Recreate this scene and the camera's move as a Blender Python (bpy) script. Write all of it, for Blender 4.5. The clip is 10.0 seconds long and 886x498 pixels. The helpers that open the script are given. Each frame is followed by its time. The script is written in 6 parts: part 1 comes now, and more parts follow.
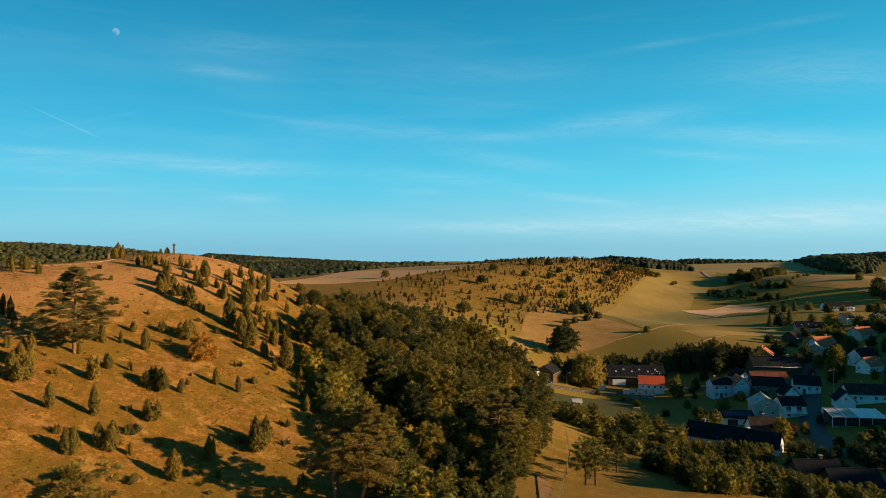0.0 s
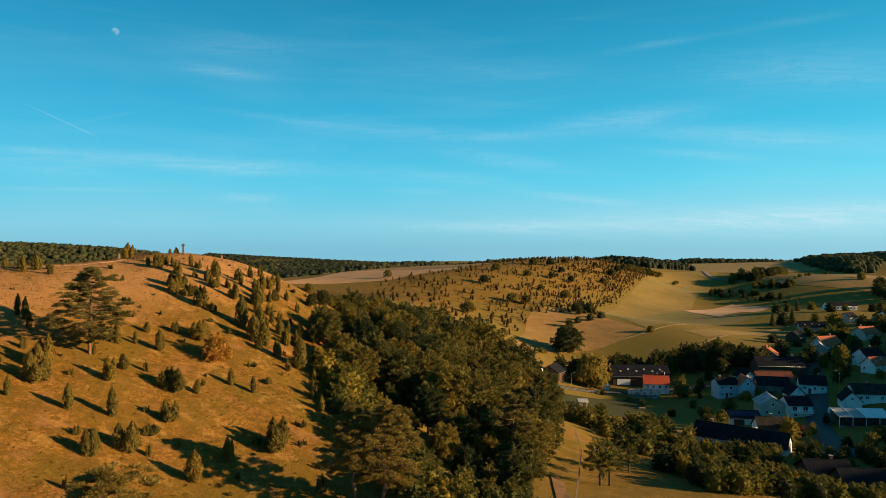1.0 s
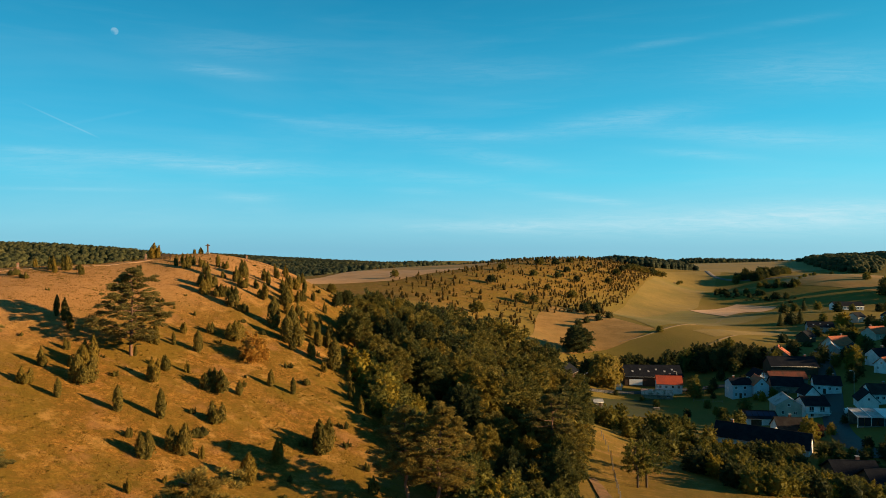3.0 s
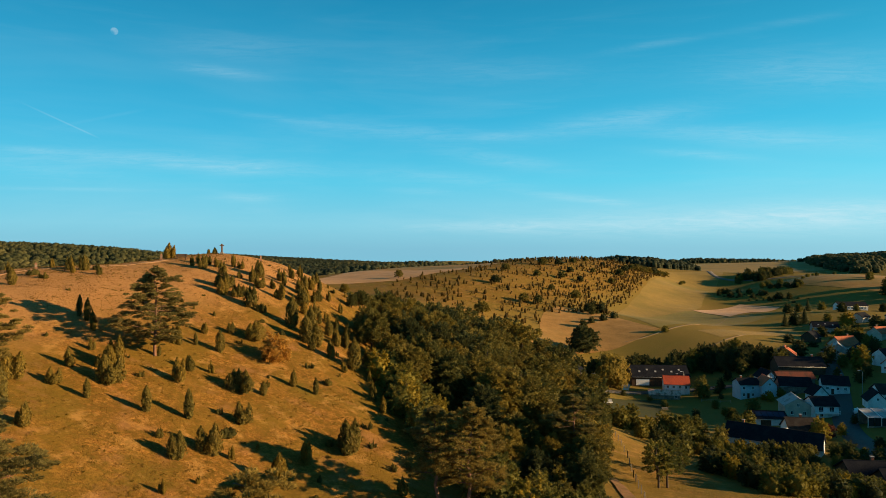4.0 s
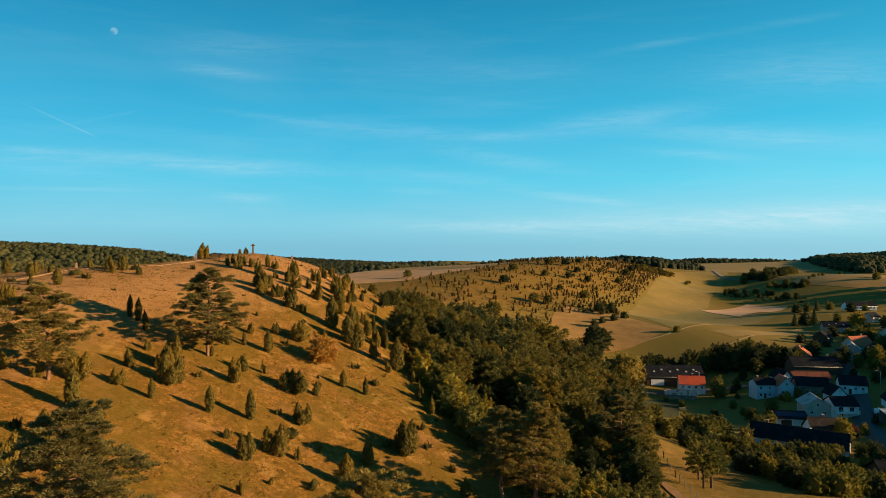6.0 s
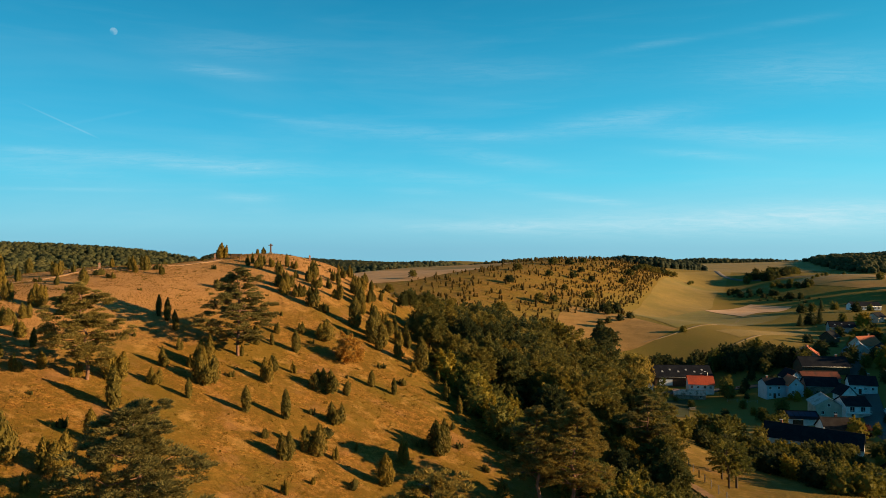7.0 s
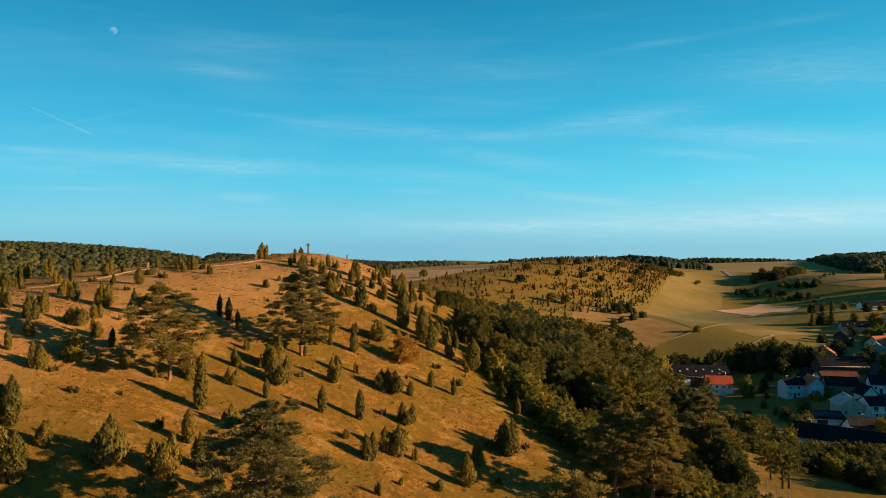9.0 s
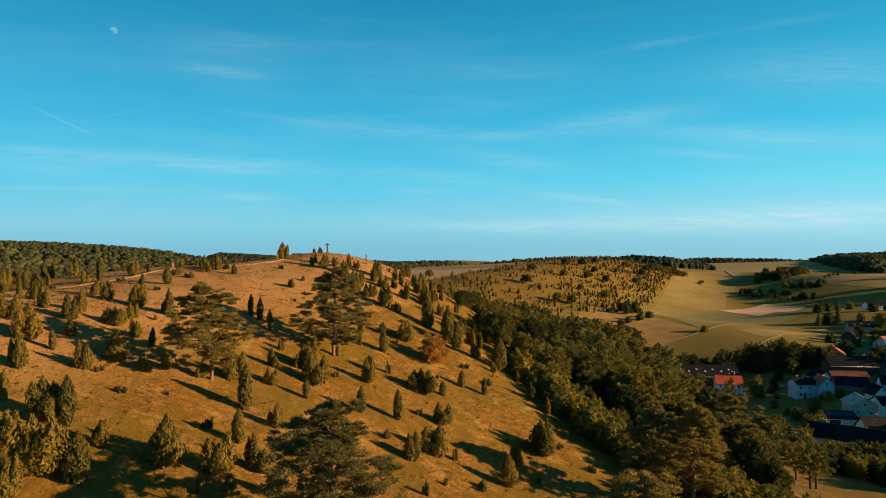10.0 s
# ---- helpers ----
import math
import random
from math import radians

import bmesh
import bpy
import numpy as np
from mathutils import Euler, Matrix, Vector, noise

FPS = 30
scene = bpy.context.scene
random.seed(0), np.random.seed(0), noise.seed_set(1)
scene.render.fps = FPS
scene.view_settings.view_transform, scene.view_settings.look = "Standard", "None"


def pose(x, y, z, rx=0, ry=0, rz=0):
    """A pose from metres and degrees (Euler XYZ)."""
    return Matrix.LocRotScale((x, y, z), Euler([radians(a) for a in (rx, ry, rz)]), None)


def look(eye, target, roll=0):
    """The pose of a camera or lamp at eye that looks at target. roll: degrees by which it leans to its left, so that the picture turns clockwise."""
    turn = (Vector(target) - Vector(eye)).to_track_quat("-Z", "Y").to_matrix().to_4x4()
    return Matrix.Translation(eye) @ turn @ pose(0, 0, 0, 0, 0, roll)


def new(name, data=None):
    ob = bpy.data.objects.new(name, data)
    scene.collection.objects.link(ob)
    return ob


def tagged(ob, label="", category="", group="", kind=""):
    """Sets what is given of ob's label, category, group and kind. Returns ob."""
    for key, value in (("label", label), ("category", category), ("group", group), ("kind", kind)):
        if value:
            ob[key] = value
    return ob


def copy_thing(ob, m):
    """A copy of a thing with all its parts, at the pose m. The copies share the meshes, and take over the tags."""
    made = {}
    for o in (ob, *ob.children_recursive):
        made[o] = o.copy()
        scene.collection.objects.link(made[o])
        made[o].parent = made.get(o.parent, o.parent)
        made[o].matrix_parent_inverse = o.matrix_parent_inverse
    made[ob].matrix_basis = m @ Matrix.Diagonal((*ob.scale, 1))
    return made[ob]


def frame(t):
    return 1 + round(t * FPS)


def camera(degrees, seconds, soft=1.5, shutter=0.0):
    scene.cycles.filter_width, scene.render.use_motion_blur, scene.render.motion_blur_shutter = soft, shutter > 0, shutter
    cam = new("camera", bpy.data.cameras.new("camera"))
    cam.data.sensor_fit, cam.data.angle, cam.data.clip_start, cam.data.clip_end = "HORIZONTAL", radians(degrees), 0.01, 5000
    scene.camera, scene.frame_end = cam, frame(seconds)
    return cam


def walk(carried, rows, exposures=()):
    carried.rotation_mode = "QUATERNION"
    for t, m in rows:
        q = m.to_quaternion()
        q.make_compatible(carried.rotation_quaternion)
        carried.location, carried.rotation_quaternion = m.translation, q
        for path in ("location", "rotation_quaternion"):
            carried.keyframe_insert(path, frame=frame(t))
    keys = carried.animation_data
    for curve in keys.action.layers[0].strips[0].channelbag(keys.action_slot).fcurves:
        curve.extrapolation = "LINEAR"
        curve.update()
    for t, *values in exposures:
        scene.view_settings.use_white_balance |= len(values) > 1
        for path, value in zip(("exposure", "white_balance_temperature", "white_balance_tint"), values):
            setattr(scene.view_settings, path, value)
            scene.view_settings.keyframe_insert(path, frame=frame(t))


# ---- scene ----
cam = camera(68.0, 10.0, soft=0.6)
METRES, EYE, TILT, LEAN, TURN = 30.0, 50.0, 0.0, 0.0, 0.0
ROWS = [
    (0.0, 0.0000, 0.0000, 0.0000, 0.000, 0.000, -0.000),
    (0.5, -0.0275, 0.0040, 0.0009, -0.021, -0.015, 0.020),
    (1.0, -0.0642, 0.0078, 0.0020, -0.028, -0.029, 0.020),
    (1.5, -0.1023, 0.0119, 0.0030, -0.049, -0.044, 0.010),
    (2.0, -0.1458, 0.0169, 0.0038, -0.058, -0.051, 0.020),
    (2.5, -0.1875, 0.0211, 0.0048, -0.074, -0.051, 0.030),
    (4.0, -0.3255, 0.0313, 0.0042, -0.109, -0.036, 0.030),
    (4.5, -0.3706, 0.0329, 0.0044, -0.110, -0.044, 0.040),
    (5.0, -0.4221, 0.0351, 0.0046, -0.128, -0.044, 0.040),
    (5.5, -0.4714, 0.0361, 0.0047, -0.116, -0.044, 0.030),
    (7.0, -0.6405, 0.0404, 0.0027, -0.150, -0.029, 0.040),
    (7.5, -0.6959, 0.0418, 0.0038, -0.146, -0.058, 0.020),
    (8.0, -0.7580, 0.0439, 0.0043, -0.152, -0.066, 0.010),
    (8.5, -0.8155, 0.0448, 0.0041, -0.156, -0.058, 0.010),
    (9.0, -0.8781, 0.0461, 0.0044, -0.147, -0.073, 0.020),
    (9.5, -0.9365, 0.0484, 0.0041, -0.143, -0.080, 0.000),
    (10.0, -0.9989, 0.0499, 0.0041, -0.134, -0.080, 0.010),
]
walk(cam, [(t, pose(0, 0, EYE, TILT, LEAN, TURN) @ pose(METRES * x, METRES * y, METRES * z, 90 + pitch, roll, yaw)) for t, x, y, z, yaw, pitch, roll in ROWS], ((0.0, 1.0), (10.0, 1.0)))

# ---- light: low evening sun, clear sky with thin cirrus ----
SUN_AZ, SUN_EL = -9.0, 12.5          # degrees; azimuth from +x towards +y
to_sun = Vector((math.cos(radians(SUN_EL)) * math.cos(radians(SUN_AZ)), math.cos(radians(SUN_EL)) * math.sin(radians(SUN_AZ)), math.sin(radians(SUN_EL))))
sun = new("sun", bpy.data.lights.new("sun", "SUN"))
sun.data.energy, sun.data.angle, sun.data.color = 5.0, radians(0.6), (1.0, 0.665, 0.33)
sun.matrix_world = look(to_sun * 900, (0, 0, 0))


def build_world():
    w = bpy.data.worlds.new("evening_sky")
    scene.world = w
    w.use_nodes = True
    nt = w.node_tree
    nt.nodes.clear()
    N, L = nt.nodes.new, nt.links.new

    def math_node(op, a, b=None, c=None):
        n = N("ShaderNodeMath")
        n.operation = op
        for k, v in enumerate((a, b, c)):
            if v is None:
                continue
            if isinstance(v, (int, float)):
                n.inputs[k].default_value = v
            else:
                L(v, n.inputs[k])
        return n.outputs[0]

    def ramp(value, stops, smooth=False):
        n = N("ShaderNodeValToRGB")
        n.color_ramp.interpolation = "EASE" if smooth else "LINEAR"
        while len(n.color_ramp.elements) < len(stops):
            n.color_ramp.elements.new(0.5)
        for e, (p, c) in zip(n.color_ramp.elements, stops):
            e.position, e.color = p, (*c, 1)
        L(value, n.inputs[0])
        return n.outputs[0]

    def mix(kind, fac, a, b):
        n = N("ShaderNodeMix")
        n.data_type, n.blend_type, n.clamp_factor = "RGBA", kind, True
        for k, v in ((0, fac), (6, a), (7, b)):
            if isinstance(v, (int, float)):
                n.inputs[k].default_value = v
            elif isinstance(v, tuple):
                n.inputs[k].default_value = (*v, 1)
            else:
                L(v, n.inputs[k])
        return n.outputs[2]

    coord = N("ShaderNodeTexCoord").outputs["Generated"]
    sep = N("ShaderNodeSeparateXYZ")
    L(coord, sep.inputs[0])
    dx, dy, dz = sep.outputs
    sky = N("ShaderNodeTexSky")
    sky.sky_type, sky.sun_disc = "NISHITA", False
    sky.sun_elevation, sky.sun_rotation = radians(SUN_EL), radians(90 - SUN_AZ)
    sky.altitude, sky.air_density, sky.dust_density, sky.ozone_density = 450, 1.0, 0.6, 4.0
    nish = mix("MULTIPLY", 1.0, sky.outputs[0], (0.035, 0.075, 0.080))
    tone = ramp(dz, [(0.0, (0.25, 0.61, 0.80)), (0.035, (0.260, 0.71, 0.90)), (0.10, (0.115, 0.68, 0.93)), (0.18, (0.050, 0.535, 0.83)),
                     (0.27, (0.025, 0.40, 0.67)), (0.36, (0.012, 0.29, 0.52)), (0.55, (0.012, 0.11, 0.20)), (1.0, (0.010, 0.065, 0.125))])
    col = mix("MIX", 0.82, nish, tone)

    # brighter towards the sun
    col = mix("MULTIPLY", 1.0, col, ramp(math_node("ADD", math_node("MULTIPLY", dx, 0.5), 0.5), [(0.20, (0.97, 0.97, 0.98)), (0.5, (1.0, 1.0, 1.0)), (0.8, (1.30, 1.14, 1.08))]))

    # cirrus: long thin streaks in two directions
    def streaks(scale, turn, detail, lo, hi, seed):
        mp = N("ShaderNodeMapping")
        mp.inputs["Rotation"].default_value = (0, radians(turn), 0)
        mp.inputs["Scale"].default_value = scale
        mp.inputs["Location"].default_value = (seed, seed * 0.7, seed * 1.3)
        L(coord, mp.inputs[0])
        n = N("ShaderNodeTexNoise")
        n.inputs["Scale"].default_value, n.inputs["Detail"].default_value = 1.0, detail
        n.inputs["Roughness"].default_value, n.inputs["Distortion"].default_value = 0.62, 0.55
        L(mp.outputs[0], n.inputs["Vector"])
        return ramp(n.outputs["Fac"], [(lo, (0, 0, 0)), (hi, (1, 1, 1))], True)

    a = streaks((3.2, 2.0, 30.0), 5.0, 7, 0.50, 0.78, 3.1)
    b = streaks((5.0, 2.0, 46.0), -7.0, 6, 0.54, 0.84, 8.3)
    veil = streaks((1.6, 1.2, 9.0), 2.0, 4, 0.38, 0.75, 5.7)
    thin = math_node("ADD", math_node("MULTIPLY", a, 0.06), math_node("MULTIPLY", b, 0.05))
    thin = math_node("ADD", thin, math_node("MULTIPLY", veil, 0.08))
    fade = ramp(dz, [(0.0, (0.55,) * 3), (0.05, (1.0,) * 3), (0.2, (0.75,) * 3), (0.34, (0.42,) * 3), (0.6, (0.2,) * 3)], True)
    cloud = math_node("MULTIPLY", thin, fade)

    # single wisps: right and up per unit ahead, half length, half width, slope in degrees, strength
    HIGH_WISPS = ((0.325, 0.311, 0.070, 0.0050, 9, 0.13), (0.530, 0.345, 0.080, 0.0060, 9, 0.08), (0.575, 0.268, 0.170, 0.0300, 0, 0.20),
             (0.272, 0.195, 0.130, 0.0150, 8, 0.26), (0.091, 0.171, 0.052, 0.0060, 5, 0.19), (0.490, 0.170, 0.190, 0.0130, -3, 0.26), (0.400, 0.143, 0.080, 0.0060, -4, 0.22),
             (-0.055, 0.177, 0.170, 0.0130, -3, 0.18), (0.100, 0.134, 0.100, 0.0110, -8, 0.20), (-0.003, 0.108, 0.130, 0.0110, -5, 0.16), (0.220, 0.075, 0.080, 0.0052, -6, 0.36))
    LOW_WISPS = ((0.450, 0.041, 0.320, 0.0190, 1.0, 0.62), (0.100, 0.033, 0.130, 0.0075, 0, 0.40), (0.620, 0.058, 0.150, 0.0170, 2, 0.42),
             (-0.415, 0.134, 0.200, 0.0130, -3, 0.27), (-0.300, 0.121, 0.100, 0.0090, -3, 0.22), (-0.600, 0.121, 0.110, 0.0150, -6, 0.18), (-0.620, 0.149, 0.080, 0.0050, -4, 0.16),
             (-0.292, 0.078, 0.052, 0.0065, 0, 0.24), (-0.570, 0.091, 0.130, 0.0030, -1, 0.16), (-0.040, 0.088, 0.052, 0.0050, -2, 0.16),
             (-0.340, 0.270, 0.062, 0.0075, -7, 0.24), (-0.300, 0.306, 0.110, 0.0180, -3, 0.12), (0.080, 0.270, 0.160, 0.0200, -1, 0.10), (-0.230, 0.196, 0.110, 0.0050, -7, 0.12))
    right, up = math_node("DIVIDE", dx, math_node("MAXIMUM", dy, 0.05)), math_node("DIVIDE", dz, math_node("MAXIMUM", dy, 0.05))
    ahead = ramp(dy, [(0.25, (0,) * 3), (0.45, (1,) * 3)])
    flat = N("ShaderNodeCombineXYZ")
    L(right, flat.inputs[0])
    L(up, flat.inputs[1])

    def fibres(turn, across, along, lo, hi):
        mp = N("ShaderNodeMapping")
        mp.inputs["Rotation"].default_value = (0, 0, radians(turn))
        mp.inputs["Scale"].default_value = (along, across, 1)
        L(flat.outputs[0], mp.inputs[0])
        n = N("ShaderNodeTexNoise")
        n.inputs["Scale"].default_value, n.inputs["Detail"].default_value = 1.0, 8
        n.inputs["Roughness"].default_value, n.inputs["Distortion"].default_value = 0.74, 0.9
        L(mp.outputs[0], n.inputs["Vector"])
        return ramp(n.outputs["Fac"], [(lo, (0.30,) * 3), (hi, (1,) * 3)])
    rising, sinking = fibres(-8, 110, 16, 0.36, 0.64), fibres(4, 120, 14, 0.36, 0.64)
    for cx, cy, half, thick, slope, strength in HIGH_WISPS + LOW_WISPS:
        c, sn = math.cos(radians(slope)), math.sin(radians(slope))
        p, q = math_node("SUBTRACT", right, cx), math_node("SUBTRACT", up, cy)
        along = math_node("DIVIDE", math_node("ADD", math_node("MULTIPLY", p, c), math_node("MULTIPLY", q, sn)), half)
        across = math_node("DIVIDE", math_node("SUBTRACT", math_node("MULTIPLY", q, c), math_node("MULTIPLY", p, sn)), thick)
        r2 = math_node("ADD", math_node("MULTIPLY", along, along), math_node("MULTIPLY", across, across))
        body = math_node("POWER", 2.718, math_node("MULTIPLY", r2, -1.0))
        body = math_node("MULTIPLY", math_node("MULTIPLY", body, rising if slope > 3 else sinking), strength)
        cloud = math_node("ADD", cloud, math_node("MULTIPLY", body, math_node("MULTIPLY", ahead, 0.8)))
    col = mix("MIX", cloud, col, (0.62, 0.83, 0.90))

    # two crossing vapour trails: thin arcs between end points on the sky
    def trail(col, p, q, width, strength):
        p, q = Vector(p).normalized(), Vector(q).normalized()
        normal, along = p.cross(q).normalized(), (q - p).normalized()

        def dot(v):
            n = N("ShaderNodeVectorMath")
            n.operation = "DOT_PRODUCT"
            n.inputs[1].default_value = v
            L(coord, n.inputs[0])
            return n.outputs["Value"]
        off = math_node("ABSOLUTE", dot(normal))
        s0, s1 = p.dot(along), q.dot(along)
        pos = math_node("DIVIDE", math_node("SUBTRACT", dot(along), s0), s1 - s0)
        body = ramp(pos, [(0.0, (0,) * 3), (0.35, (0.7,) * 3), (0.8, (1,) * 3), (1.0, (0,) * 3)])
        edge = ramp(math_node("DIVIDE", off, width), [(0.0, (1,) * 3), (1.0, (0,) * 3)], True)
        return mix("MIX", math_node("MULTIPLY", math_node("MULTIPLY", body, edge), strength), col, (0.75, 0.9, 0.95))

    def toward(x, y):      # direction by tangents: right and up per unit ahead
        return (x, 1.0, y)
    col = trail(col, toward(-0.645, 0.225), toward(-0.518, 0.167), 0.0018, 0.12)
    col = trail(col, toward(-0.625, 0.178), toward(-0.445, 0.213), 0.0036, 0.025)

    # the waxing moon
    def disc(direction, radius, soft):
        n = N("ShaderNodeVectorMath")
        n.operation = "DISTANCE"
        n.inputs[1].default_value = Vector(direction).normalized()
        L(coord, n.inputs[0])
        mr = N("ShaderNodeMapRange")
        mr.interpolation_type = "SMOOTHSTEP"
        mr.inputs["From Min"].default_value, mr.inputs["From Max"].default_value = radius + soft, radius - soft
        L(n.outputs["Value"], mr.inputs["Value"])
        return mr.outputs[0]
    whole = disc(toward(-0.4978, 0.3310), 0.0044, 0.0009)
    dark = disc(toward(-0.5022, 0.3268), 0.0042, 0.0022)
    n = N("ShaderNodeTexNoise")
    n.inputs["Scale"].default_value = 420
    L(coord, n.inputs["Vector"])
    seas = ramp(n.outputs["Fac"], [(0.35, (0.55, 0.78, 0.88)), (0.65, (0.80, 0.90, 0.94))])
    lit = math_node("MULTIPLY", whole, math_node("SUBTRACT", 1.0, math_node("MULTIPLY", dark, 0.9)))
    col = mix("MIX", math_node("MULTIPLY", lit, 0.27), col, seas)

    bg = N("ShaderNodeBackground")
    bg.inputs["Strength"].default_value = 0.5
    L(col, bg.inputs["Color"])
    L(bg.outputs[0], N("ShaderNodeOutputWorld").inputs["Surface"])


build_world()

# ---- materials ----


class Nodes:
    """A principled material with short-hands for its nodes."""

    def __init__(self, name, rough=0.8, metal=0.0):
        self.m = bpy.data.materials.new(name)
        self.m.use_nodes = True
        self.t = self.m.node_tree
        self.p = self.t.nodes["Principled BSDF"]
        self.p.inputs["Roughness"].default_value, self.p.inputs["Metallic"].default_value = rough, metal
        self.p.inputs["Specular IOR Level"].default_value = 0.25

    def n(self, kind):
        return self.t.nodes.new("ShaderNode" + kind)

    def l(self, a, b):
        self.t.links.new(a, b)

    def noise(self, scale, detail=4, rough=0.55, coords="Object", stretch=(1, 1, 1), turn=0.0):
        c, mp, n = self.n("TexCoord"), self.n("Mapping"), self.n("TexNoise")
        mp.inputs["Scale"].default_value = stretch
        mp.inputs["Rotation"].default_value = (0, 0, radians(turn))
        self.l(c.outputs[coords], mp.inputs[0])
        self.l(mp.outputs[0], n.inputs["Vector"])
        n.inputs["Scale"].default_value, n.inputs["Detail"].default_value, n.inputs["Roughness"].default_value = scale, detail, rough
        return n.outputs["Fac"]

    def ramp(self, value, stops):
        r = self.n("ValToRGB")
        while len(r.color_ramp.elements) < len(stops):
            r.color_ramp.elements.new(0.5)
        for e, (p, c) in zip(r.color_ramp.elements, stops):
            e.position, e.color = p, (*(c if isinstance(c, tuple) else (c, c, c)), 1)
        self.l(value, r.inputs[0])
        return r.outputs[0]

    def mix(self, fac, a, b, kind="MIX"):
        x = self.n("Mix")
        x.data_type, x.blend_type = "RGBA", kind
        for k, v in ((0, fac), (6, a), (7, b)):
            if isinstance(v, (int, float)):
                x.inputs[k].default_value = v
            elif isinstance(v, tuple):
                x.inputs[k].default_value = (*v, 1)
            else:
                self.l(v, x.inputs[k])
        return x.outputs[2]

    def base(self, c):
        if isinstance(c, tuple):
            self.p.inputs["Base Color"].default_value = (*c, 1)
        else:
            self.l(c, self.p.inputs["Base Color"])

    def bump(self, h, strength, distance):
        b = self.n("Bump")
        b.inputs["Strength"].default_value, b.inputs["Distance"].default_value = strength, distance
        self.l(h, b.inputs["Height"])
        self.l(b.outputs[0], self.p.inputs["Normal"])


def foliage(name, dark, light, tip=None, rough=0.75, spread=0.9):
    """Leaves: each clump its own tone, each plant a little different, patches of lighter growth."""
    k = Nodes(name, rough)
    geo, info = k.n("NewGeometry"), k.n("ObjectInfo")
    c = k.mix(k.ramp(geo.outputs["Random Per Island"], [(0.0, 0.0), (1.0, 1.0)]), dark, light)
    tone = k.ramp(info.outputs["Random"], [(0.0, (0.60, 0.68, 0.72)), (0.5, (1.0, 1.0, 1.0)), (1.0, (1.36, 1.20, 0.90))])
    c = k.mix(1.0, c, tone, "MULTIPLY")
    if tip:
        c = k.mix(k.ramp(k.noise(spread, 2), [(0.5, 0.0), (0.72, 0.8)]), c, tip)
    k.base(c)
    k.p.inputs["Specular IOR Level"].default_value = 0.15
    thin, both = k.n("BsdfTranslucent"), k.n("MixShader")
    k.l(c, thin.inputs["Color"])
    both.inputs[0].default_value = 0.38
    k.l(k.p.outputs[0], both.inputs[1])
    k.l(thin.outputs[0], both.inputs[2])
    k.l(both.outputs[0], k.t.nodes["Material Output"].inputs["Surface"])
    return k.m


def surface(name, a, b, scale, rough=0.85, bump=0.2, depth=0.05, c2=None, scale2=None, metal=0.0, stretch=(1, 1, 1)):
    """Two tones in noise, a third in larger stains, and fine relief."""
    k = Nodes(name, rough, metal)
    f = k.noise(scale, 6, 0.6, stretch=stretch)
    c = k.mix(k.ramp(f, [(0.32, 0.0), (0.68, 1.0)]), a, b)
    if c2:
        c = k.mix(k.ramp(k.noise(scale2, 3), [(0.48, 0.0), (0.66, 1.0)]), c, c2)
    c = k.mix(1.0, c, k.ramp(k.noise(scale * 11, 5, 0.7, stretch=stretch), [(0.30, 0.74), (0.70, 1.18)]), "MULTIPLY")
    k.base(c)
    k.bump(f, bump, depth)
    return k.m


